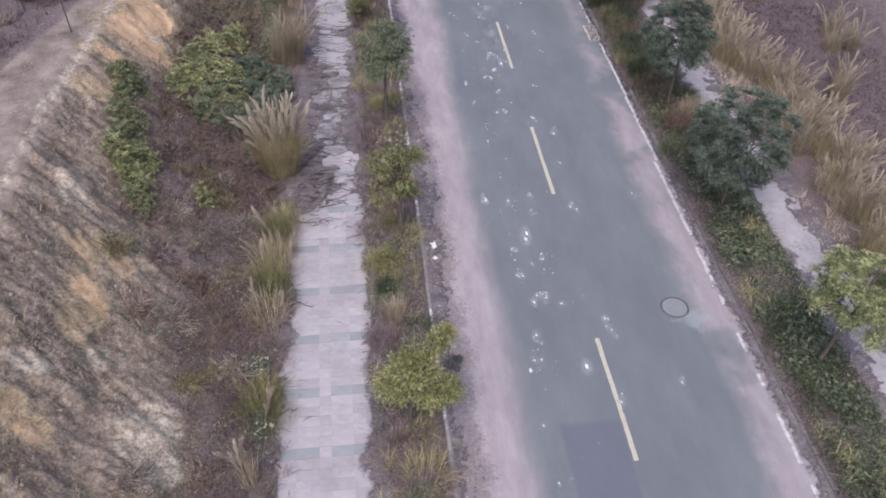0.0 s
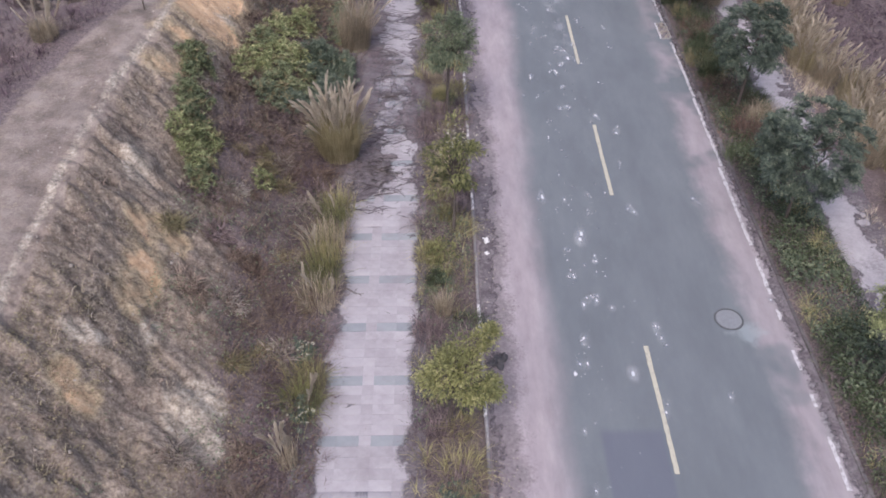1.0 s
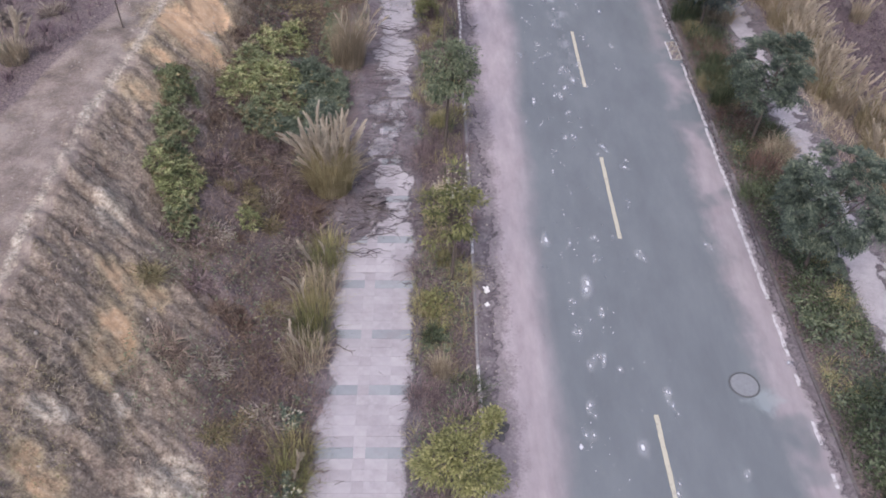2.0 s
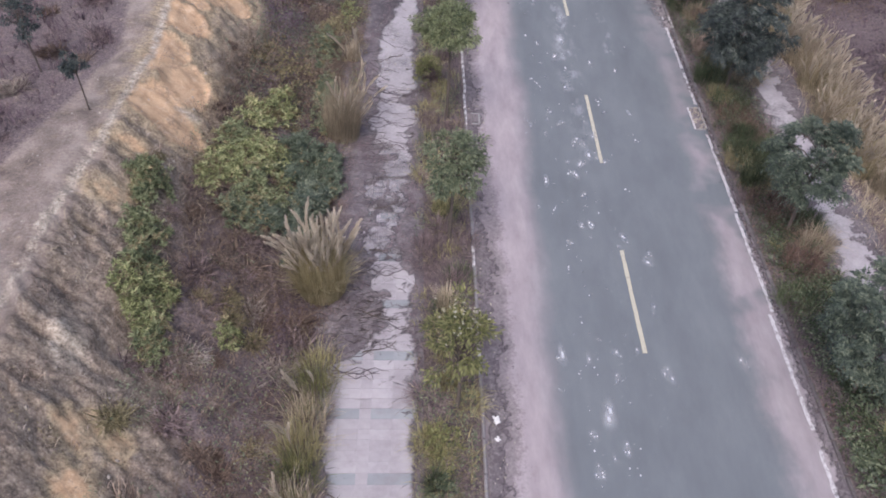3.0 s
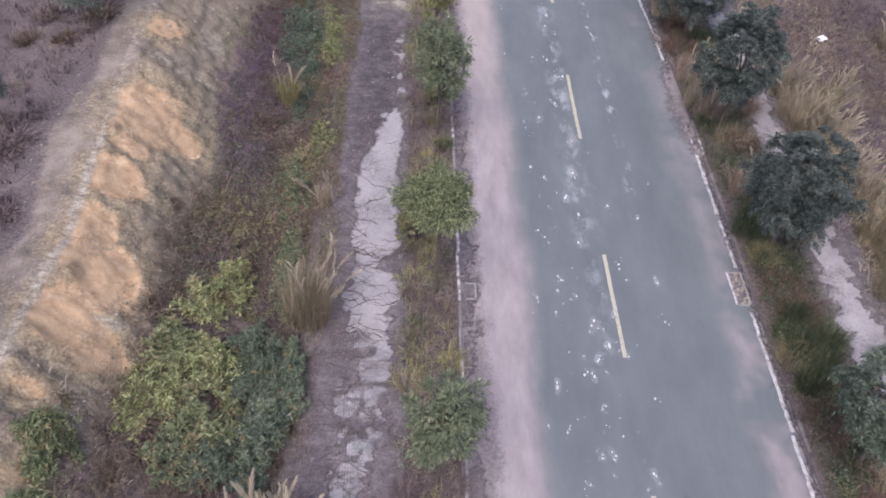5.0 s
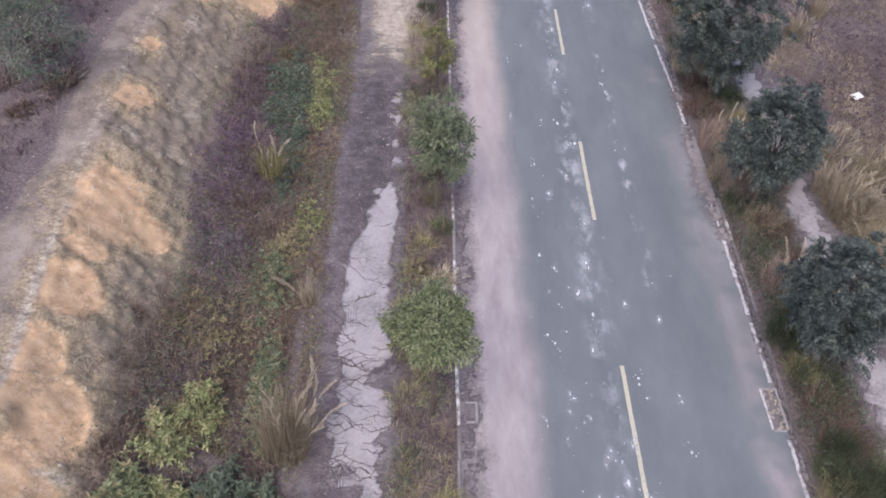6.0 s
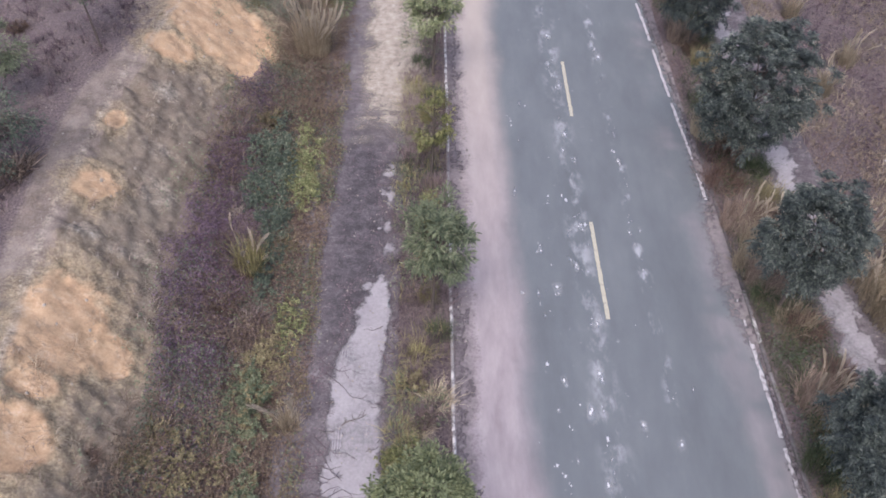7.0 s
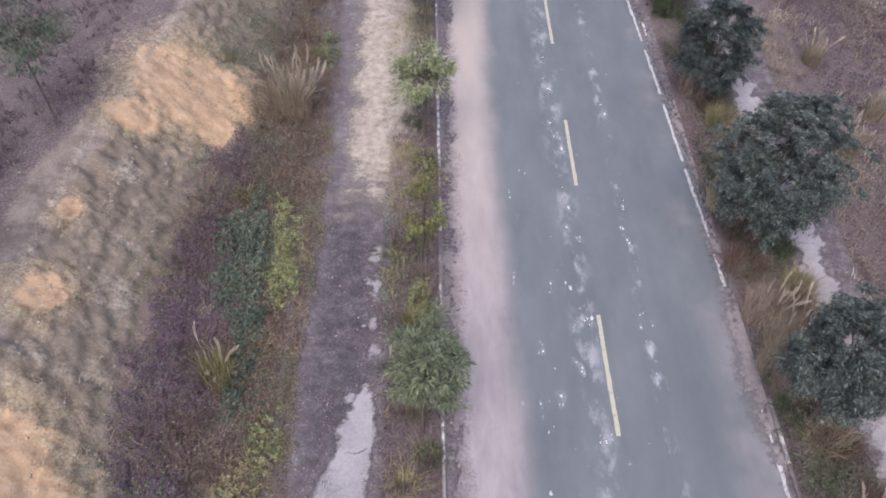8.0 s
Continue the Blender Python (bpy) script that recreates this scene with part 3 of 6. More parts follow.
def cover_masks(x, y):
    crest = lerp_table(y, CREST_X)
    u = (-9.7 - x) / (-9.7 - crest)
    ochre = np.clip(1.25 * blobs(x, y, [(a, b, c * 1.2, d * 1.2) for a, b, c, d in OCHRE]), 0, 1.1) * (0.35 + 1.25 * fbm(x * 1.1, (y + 0.6 * x) * 1.7, 31, 4, 0.6)) * lerp_table(y, ((0, 0.5), (11, 0.55), (17, 0.5), (18.2, 1.0)))
    wide = track_width(y)
    back = crest - x
    track = np.clip((back + 0.25) / 0.2, 0, 1) * np.clip((wide - back) / 0.5, 0, 1)
    litter = np.clip((growth_limit(y) + 0.06 - u) / 0.18, 0, 1) * (0.35 + 0.9 * fbm(x * 0.7, y * 0.5, 41, 3))
    litter = np.where(back > wide - 0.8, np.clip((back - wide + 0.8) / 0.4, 0, 1) * 0.95, litter)
    litter = np.where(x > -9.7, 0.75, litter)
    litter = np.where(x > 8.1, 0.55 + 0.5 * fbm(x * 0.3, y * 0.3, 43, 3), litter)
    rock = lerp_table(y, ((5, 1.15), (9, 0.75), (28, 0.75), (31, 0.5), (45, 0.5), (50, 0.75))) * blobs(x, y, PALE_ROCK + ((15.3, 51.8, 0.9, 1.4),)) * (0.3 + 1.1 * fbm(x * 0.8, (y + 0.6 * x) * 1.8, 45, 3))
    rock = np.maximum(rock, lerp_table(y, ((18, 0.75), (24, 0.66), (32, 0.5))) * np.exp(-((back - 0.22 - 0.3 * (fbm(x * 0, y * 0.3, 47, 2) - 0.5)) / 0.19) ** 2) * (0.5 + 0.7 * fbm(x * 0.5, y * 0.6, 48, 3)))
    ochre = np.maximum(ochre, 0.3 * np.minimum(1, 1.4 * blobs(x, y, [(a, b, c * 1.7 + 0.1, d * 1.7 + 0.1) for a, b, c, d in OCHRE if b > 12])))
    return ochre, track, litter, rock


def ground():
    """One sheet of land, fine along the way and coarse to the horizon."""
    far = np.array([30, 45, 70, 110, 180, 300, 600])
    xs = np.concatenate([-20 - far[::-1], np.arange(-24, -16.6, 0.3), np.arange(-16.6, -9.0, 0.07), np.arange(-9.0, 8, 0.4), np.arange(8, 20, 0.3), 20 + far])
    ys = np.concatenate([-10 - far[::-1], np.arange(-12, -2, 0.4), np.arange(-2, 50, 0.085), np.arange(50, 75, 0.4), 75 + far])
    gx, gy = np.meshgrid(xs, ys)
    gz = land_height(gx, gy)
    nx, ny = len(xs), len(ys)
    verts = np.stack([gx.ravel(), gy.ravel(), gz.ravel()], 1)
    k = (np.arange(ny - 1)[:, None] * nx + np.arange(nx - 1)[None, :]).ravel()
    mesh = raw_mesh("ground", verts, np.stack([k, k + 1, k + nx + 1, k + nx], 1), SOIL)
    ochre, track, litter, rock = cover_masks(gx.ravel(), gy.ravel())
    attr = mesh.attributes.new("cover", "FLOAT_COLOR", "POINT")
    attr.data.foreach_set("color", np.stack([ochre, track, litter, rock], 1).astype(np.float32).ravel())
    return tagged(new("ground", mesh), "eroded brown soil bank, plateau and verges with ochre cuts", "ground", kind="structure")


ground()


def strip_grid(name, x0, x1, y0, y1, dx, dy, height, mat, smooth=True):
    xs, ys = np.arange(x0, x1 + dx / 2, dx), np.arange(y0, y1 + dy / 2, dy)
    gx, gy = np.meshgrid(xs, ys)
    gz = height(gx, gy)
    nx, ny = len(xs), len(ys)
    k = (np.arange(ny - 1)[:, None] * nx + np.arange(nx - 1)[None, :]).ravel()
    return raw_mesh(name, np.stack([gx.ravel(), gy.ravel(), gz.ravel()], 1), np.stack([k, k + 1, k + nx + 1, k + nx], 1), mat, smooth)


def road():
    def h(x, y):
        return 0.0 + 0.008 * (fbm(x * 0.8, y * 0.4, 51, 2) - 0.5) - 0.004 * np.abs(x) / 4
    xs = strip_grid("road", -4.66, 4.3, -60, 140, 0.42, 1.0, h, ASPHALT)
    return tagged(new("road", xs), "worn grey asphalt road with pink dust drifted along its edges", "road", kind="structure")


road()


# ---- road markings ----
def box(x0, x1, y0, y1, z0, z1, bevel=0.0):
    bm = bmesh.new()
    bmesh.ops.create_cube(bm, size=1, matrix=Matrix.LocRotScale(((x0 + x1) / 2, (y0 + y1) / 2, (z0 + z1) / 2), None, (x1 - x0, y1 - y0, z1 - z0)))
    if bevel:
        bmesh.ops.bevel(bm, geom=bm.edges[:], offset=bevel, segments=1, affect="EDGES")
    return bm


def east_bend(y):
    """How far the eastern edge of the road swings in at its far end."""
    return lerp_table(y, ((34, 0.0), (37, -0.04), (41, -0.2), (45, -0.3), (50, -0.5), (60, -0.9)))


def flat_strip(name, x, y0, y1, width, mat, seed, z=0.009, ragged=0.012):
    """A painted strip along the road with slightly ragged sides."""
    n = max(4, int((y1 - y0) / 0.12))
    ys = np.linspace(y0, y1, n)
    r = np.random.default_rng(seed)
    wob = 0.004 * np.sin(ys * 1.3 + seed) + (east_bend(ys) if x > 2 else 0)
    left, right = x - width / 2 + wob + r.normal(0, ragged, n), x + width / 2 + wob + r.normal(0, ragged, n)
    verts = np.concatenate([np.stack([left, ys, np.full(n, z)], 1), np.stack([right, ys, np.full(n, z)], 1)])
    k = np.arange(n - 1)
    return raw_mesh(name, verts, np.stack([k, k + n, k + n + 1, k + 1], 1), mat)


for k, (y0, y1) in enumerate(((-8.9, -4.9), (1.3, 5.3), (11.77, 15.77), (20.0, 24.0), (29.78, 33.76), (39.2, 42.6), (47.3, 51.3), (56.5, 60.5))):
    x = -0.16 if y0 < 6 else -0.04
    mesh = flat_strip("lane_dash", x, y0, y1, 0.12, LINE_YELLOW, 60 + k, ragged=0.005)
    tagged(new("lane_dash", mesh), "faded yellow painted centre dash on asphalt", "road marking", "centre dashes", "structure")

for k, (y0, y1) in enumerate(((-6, -2.5), (-1.2, 0.2), (0.8, 2.3), (3.2, 3.6), (4.4, 5.1), (6.2, 6.6), (7.2, 8.7), (9.3, 13.2), (13.3, 17.5), (17.6, 21.7),
                              (23.5, 25.6), (25.9, 29.2), (29.6, 31.0), (31.6, 32.4), (34.9, 36.2), (36.9, 40.1), (40.5, 43.6), (44.2, 47.0), (47.6, 60))):
    mesh = flat_strip("edge_line", float(lerp_table(y0, ((4, 3.86), (9, 3.9), (14, 4.04), (20, 4.08), (32, 4.05)))), y0, y1, 0.1, LINE_WHITE, 90 + k, 0.012, 0.012)
    tagged(new("edge_line", mesh), "broken white painted edge line, dusty and flaking", "road marking", "edge line pieces", "structure")


# ---- kerbs ----
def kerb_row(name, x0, x1, label, painted, seed, sunk=0.0, stone=KERB):
    row = thing(name, pose(0, 0, 0), label, "kerb", kind="structure")
    r = np.random.default_rng(seed)
    w = x1 - x0
    meshes = []
    for mat in (stone, KERB_WHITE):
        bm = box(-w / 2, w / 2, -0.485, 0.485, -0.12, 0.105, 0.022)
        mesh = bpy.data.meshes.new("kerb_stone")
        bm.to_mesh(mesh)
        bm.free()
        mesh.materials.append(mat)
        meshes.append(mesh)
    for k in range(94):
        y = -31 + k
        white = r.random() < painted * (1.6 if y > 26 else 1.0)
        swing = float(east_bend(y + 0.5)) if x0 > 0 else 0.0
        part("kerb_stone", meshes[int(white)], row, at=pose((x0 + x1) / 2 + swing + r.normal(0, 0.008), y + 0.5, sunk + r.normal(-0.005, 0.008), r.normal(0, 0.5), r.normal(0, 1), r.normal(0, 0.4)))
    return row


kerb_row("kerb_west", -4.745, -4.655, "weathered concrete kerb with flaking white paint beside weeds", 0.4, 3)
kerb_row("kerb_east", 4.29, 4.40, "weathered grey concrete kerb stones half buried in soil", 0.06, 4, -0.075, KERB_DIRTY)


def loose_soil(name, x0, x1, y0, y1, step, mask, mat, label, base, thick=0.05):
    """Soil lying over a paved surface: it stands proud where the mask is positive, and ends in a ragged edge."""
    xs, ys = np.arange(x0, x1, step), np.arange(y0, y1, step)
    gx, gy = np.meshgrid(xs, ys)
    m = mask(gx, gy)
    gz = base + 0.007 + np.clip(m * 0.05, 0, thick) + np.where(m > 0.1, 0.008 * (fbm(gx * 4, gy * 4, 71, 2) - 0.4), 0)
    nx = len(xs)
    keep = (m > (-0.9 if name == "sand_spill" else -0.42))
    ok = (keep[:-1, :-1] & keep[1:, :-1] & keep[:-1, 1:] & keep[1:, 1:]).ravel()
    k = (np.arange(len(ys) - 1)[:, None] * nx + np.arange(nx - 1)[None, :]).ravel()[ok]
    faces = np.stack([k, k + 1, k + nx + 1, k + nx], 1)
    used, inverse = np.unique(faces, return_inverse=True)
    verts = np.stack([gx.ravel(), gy.ravel(), gz.ravel()], 1)[used]
    mesh = raw_mesh(name, verts, inverse.reshape(faces.shape), mat, True)
    mesh.attributes.new("depth", "FLOAT", "POINT").data.foreach_set("value", m.ravel()[used].astype(np.float32))
    return tagged(new(name, mesh), label, "soil", kind="structure")


WEST_CLEAR = ((-5, -9.0), (4, -9.0), (7, -8.6), (8, -8.7), (10, -9.05), (11.2, -8.7), (11.9, -7.8), (12.6, -7.05), (13.6, -7.3), (14.5, -7.9), (17, -8.0), (19, -7.7),
              (21, -8.0), (23, -8.2), (25, -8.05), (27.4, -8.1), (28.8, -7.75), (30.2, -7.2), (32.5, -6.75), (36, -6.5), (38, -6.2), (60, -6.0))
EAST_CLEAR = ((-5, -6.75), (2, -6.75), (5, -6.55), (12, -6.5), (14, -6.85), (20, -6.9), (24, -6.6), (26, -6.6), (30, -6.62), (36, -6.6), (38, -6.5), (60, -6.4))


def ridge_lines(x, y, seed):
    """Thin branching lines, as trailing vines leave."""
    return 1 - np.abs(2 * fbm(x, y, seed, 3, 0.5) - 1)


def west_mask(x, y):
    rough = fbm(x * 1.2 + y * 0.7, y * 1.3 - x * 0.8, 81, 6, 0.6) - 0.5
    amount = lerp_table(y, ((-5, 0.5), (10, 0.6), (12, 0.9), (14, 1.6), (23.5, 1.7), (24.8, 0.6), (29, 0.6), (32, 1.2), (60, 1.5)))
    west = lerp_table(y, WEST_CLEAR) - x
    east = x - lerp_table(y, EAST_CLEAR)
    trails = lerp_table(y, ((-5, -0.25), (10, -0.2), (12.5, -0.02), (15, 0.04), (20, 0.03), (22.5, -0.4), (24.5, -0.4), (30, -0.4), (33, -0.3), (60, -0.3)))
    lines = (ridge_lines(x * 0.9 + y * 0.5, y * 1.3 - x * 0.4, 88) - 0.945) * 2.4 + trails + np.clip(np.maximum(west, east) + 0.6, -1, 0) * 0.25
    return np.maximum(np.maximum(west, east) + amount * rough * 1.3, lines)


loose_soil("soil_drift", -9.75, -6.2, -4, 52, 0.075, west_mask, DRIFT, "dark loose soil and dead litter spread over the paving", 0.106, 0.035)


def silt_mask(x, y):
    return np.clip((y - 15) / 7, 0, 1) * 0.34 - 0.22 + 0.5 * (fbm(x * 0.8 + 0.5 * y, y * 0.7 - 0.4 * x, 83, 4) - 0.5)


loose_soil("silt_film", -8.98, -6.52, 14, 39, 0.12, silt_mask, SILT, "thin pale dried silt over the footpath slabs", 0.1, 0.002)


def sand_mask(x, y):
    n = 1.5 * (fbm(x * 1.5 + 0.7 * y, y * 1.6 - 0.7 * x, 91, 6, 0.62) - 0.5)
    bars = fbm(x * 0.35, y * 1.9, 93, 4, 0.6) - 0.5
    across = np.minimum(x + 7.75, -5.5 - x)
    along = np.minimum(y - 38.6, 60 - y)
    return np.minimum(across, along * 0.35) + n * 0.5 + bars * 0.7


loose_soil("sand_spill", -9.2, -5.1, 33, 62, 0.07, sand_mask, SANDY, "pale sandy soil trodden over the old footpath", 0.152, 0.03)


def gutter_mask(x, y):
    n = fbm(x * 2.2, y * 1.2, 95, 4, 0.6) - 0.5
    return np.minimum(x + 4.7, lerp_table(y, ((-5, -4.4), (6, -4.35), (10, -4.15), (16, -4.25), (20, -4.4), (26, -4.4), (60, -4.35))) - x) + n * 1.0 + (fbm(x * 9, y * 9, 96, 3) - 0.5) * 0.6


loose_soil("gutter_soil", -4.62, -3.3, -4, 60, 0.06, gutter_mask, DRIFT, "dark soil and dead leaves lying along the gutter", 0.006, 0.04)


def east_gutter_mask(x, y):
    n = fbm(x * 1.6 + 0.5 * y, y * 0.7 - 0.6 * x, 97, 4, 0.6) - 0.5
    return x - lerp_table(y, ((-5, 4.3), (20, 4.32), (28, 4.3), (31, 3.85), (33, 3.75), (35.5, 4.1), (40, 4.1), (45, 3.95), (50, 3.75), (60, 3.35))) + n * 0.5 + (fbm(x * 9, y * 9, 98, 3) - 0.5) * 0.5


loose_soil("gutter_soil", 3.0, 4.3, -4, 60, 0.06, east_gutter_mask, WASHED, "brown soil washed off the verge along the gutter", 0.004, 0.03)


def kerbside_mask(x, y):
    n = fbm(x * 2.2, y * 1.1, 99, 4, 0.6) - 0.5
    return x - lerp_table(y, ((-5, 4.02), (6, 4.02), (12, 4.15), (20, 4.2), (40, 4.2), (60, 3.4))) + n * 0.35 + (fbm(x * 9, y * 9, 100, 3) - 0.5) * 0.4


loose_soil("gutter_soil", 3.6, 4.3, -4, 60, 0.06, kerbside_mask, DRIFT, "dark soil and crumbs lying along the kerb", 0.012, 0.03)


# ---- footpaths ----
def paved_path(name, x0, widths, label, y_split, y_end, tile_y=0.31, bands=True):
    """A slab path: a bed, single slabs up to y_split, and the rest of the slabs joined. widths: the slabs across."""
    total = sum(widths)
    bed = part(name, (box(x0 - 0.04, x0 + total + 0.04, -30.2, y_end, -0.1, 0.09), BED), None)
    tagged(bed, label, "pavement", kind="structure")
    for px in (x0 - 0.10, x0 + total + 0.04):
        part("edging", (box(px, px + 0.06, -30.2, y_end, -0.1, 0.104, 0.01), CONCRETE), bed)
    protos = {}
    for wide in set(widths):
        for dark, mat in enumerate((TILE, TILE_GREY)):
            bm = box(-wide / 2 + 0.001, wide / 2 - 0.001, -tile_y / 2 + 0.0015, tile_y / 2 - 0.0015, -0.03, 0.0, 0.0 if wide == 0.3 else 0.0025)
            if wide == 0.3:
                for k in range(4):
                    rib = (k - 1.5) * 0.07
                    bmesh.ops.create_cube(bm, size=1, matrix=Matrix.LocRotScale((rib, 0, 0.004), None, (0.03, tile_y - 0.02, 0.008)))
            mesh = bpy.data.meshes.new("tile")
            bm.to_mesh(mesh)
            bm.free()
            mesh.materials.append(mat)
            protos[wide, dark] = mesh
    r = np.random.default_rng(12)
    rest = {0: ([], []), 1: ([], [])}
    count = {0: 0, 1: 0}
    faces = {}
    for key, mesh in protos.items():
        polys = [[mesh.loops[i].vertex_index for i in q.loop_indices] for q in mesh.polygons]
        faces[key] = (np.array([v.co for v in mesh.vertices]), np.array([(f[0], f[i], f[i + 1]) for f in polys for i in range(1, len(f) - 1)]))
    row = 0
    while -30.12 + row * tile_y < y_end - tile_y:
        y = -30.12 + (row + 0.5) * tile_y
        band = bands and row % 6 == 2
        x = x0
        for c, wide in enumerate(widths):
            dark = int(band and c != len(widths) // 2)
            p = np.array([x + wide / 2, y, 0.10 + r.normal(0, 0.002 if y < 14 else 0.0008)])
            x += wide
            if 0.8 < y < y_split:
                part("tile", protos[wide, dark], bed, at=pose(*p, r.normal(0, 0.3), r.normal(0, 0.2), 0))
            else:
                v, f = faces[wide, dark]
                rest[dark][0].append(v + p)
                rest[dark][1].append(f + count[dark])
                count[dark] += len(v)
        row += 1
    for dark, (v, f) in rest.items():
        if v:
            tagged(part("tiles", raw_mesh("tiles", np.concatenate(v), np.concatenate(f), (TILE, TILE_GREY)[dark]), bed), kind="stuff")
    return bed


# ---- plants: leaves, blades, tubes ----
def unit(v):
    return v / np.maximum(np.linalg.norm(v, axis=-1, keepdims=True), 1e-9)


def leaf_arrays(base, along, up, length, width):
    """Folded leaves of two faces each."""
    side = unit(np.cross(along, up))
    up = unit(np.cross(side, along))
    length, width = np.asarray(length)[:, None], np.asarray(width)[:, None]
    mid = base + along * length * 0.45
    tip = base + along * length - up * length * 0.12
    left, right = mid + side * width * 0.5 + up * width * 0.18, mid - side * width * 0.5 + up * width * 0.18
    verts = np.stack([base, left, tip, right], 1).reshape(-1, 3)
    k = np.arange(len(base))[:, None] * 4
    return verts, np.concatenate([k + np.array([[0, 1, 2]]), k + np.array([[0, 2, 3]])])


def blade_arrays(base, lean, height, width, bend):
    """Grass blades of three faces: a tapered strip that bends over towards lean (a flat direction)."""
    n = len(base)
    up = np.tile([0.0, 0.0, 1.0], (n, 1))
    side = unit(np.cross(lean, up) + 1e-6)
    h, w, b = np.asarray(height)[:, None], np.asarray(width)[:, None], np.asarray(bend)[:, None]
    mid = base + up * h * 0.55 + lean * h * b * 0.35
    tip = base + up * h * (1 - 0.4 * b) + lean * h * b
    verts = np.stack([base - side * w / 2, base + side * w / 2, mid - side * w * 0.4, mid + side * w * 0.4, tip], 1).reshape(-1, 3)
    k = np.arange(n)[:, None] * 5
    return verts, np.concatenate([k + np.array([[0, 1, 3]]), k + np.array([[0, 3, 2]]), k + np.array([[2, 3, 4]])])


def joined(*pairs):
    verts, faces, n = [], [], 0
    for v, f in pairs:
        verts.append(v)
        faces.append(f + n)
        n += len(v)
    return np.concatenate(verts), np.concatenate(faces)


def tube_arrays(points, radii, sides=6):
    """A tapered tube of triangles through the points."""
    points, radii = np.asarray(points, float), np.asarray(radii, float)
    n = len(points)
    way = unit(np.gradient(points, axis=0))
    ref = np.where(np.abs(way[:, 2:3]) > 0.9, [[1.0, 0, 0]], [[0, 0, 1.0]])
    a = unit(np.cross(way, ref))
    b = np.cross(way, a)
    t = np.linspace(0, 2 * np.pi, sides, endpoint=False)
    ring = points[:, None] + radii[:, None, None] * (np.cos(t)[None, :, None] * a[:, None] + np.sin(t)[None, :, None] * b[:, None])
    faces = []
    for i in range(n - 1):
        for s in range(sides):
            p, q = i * sides + s, i * sides + (s + 1) % sides
            faces += [(p, q, q + sides), (p, q + sides, p + sides)]
    return ring.reshape(-1, 3), np.array(faces)


def random_dirs(r, n, low=-1.0, high=1.0):
    z = r.uniform(low, high, n)
    t = r.uniform(0, 2 * np.pi, n)
    s = np.sqrt(np.maximum(0, 1 - z * z))
    return np.stack([s * np.cos(t), s * np.sin(t), z], 1)


def flat_dirs(r, n):
    t = r.uniform(0, 2 * np.pi, n)
    return np.stack([np.cos(t), np.sin(t), np.zeros(n)], 1)


def cover_height(x, y):
    """The land, or the top of the western slabs and the soil on them."""
    return np.where((x > -9.04) & (x < -6.46), np.maximum(land_height(x, y), 0.125), land_height(x, y))


def ground_at(x, y):
    return float(land_height(np.array([x]), np.array([y]))[0])


def compound_leaves(r, heads, out, size, per_head, pairs):
    """Drooping feathered leaves that fan out from each head; two rows of leaflets along every leaf."""
    n = len(heads) * per_head
    which = np.repeat(np.arange(len(heads)), per_head)
    ray = unit(random_dirs(r, n, -0.5, 0.9) + 0.8 * out[which])
    long = size * r.uniform(0.65, 1.2, n)
    side = unit(np.cross(ray, np.tile([0, 0, 1.0], (n, 1))) + 1e-6)
    base, along, up, length = [], [], [], []
    for k in range(pairs):
        s = (k + 0.7) / pairs
        spot = heads[which] + ray * (long * s)[:, None] - np.array([0, 0, 0.45]) * (long * s * s)[:, None]
        for sign in (-1, 1):
            base.append(spot)
            along.append(unit(side * sign * 0.9 + ray * 0.55 - np.array([0, 0, 0.3]) + r.normal(0, 0.15, (n, 3))))
            up.append(unit(np.cross(side, ray) + r.normal(0, 0.25, (n, 3)) + np.array([0, 0, 0.6])))
            length.append(long * (0.42 - 0.2 * abs(s - 0.45)) * r.uniform(0.8, 1.15, n))
    length = np.concatenate(length)
    return leaf_arrays(np.concatenate(base), np.concatenate(along), np.concatenate(up), length, length * 0.36)


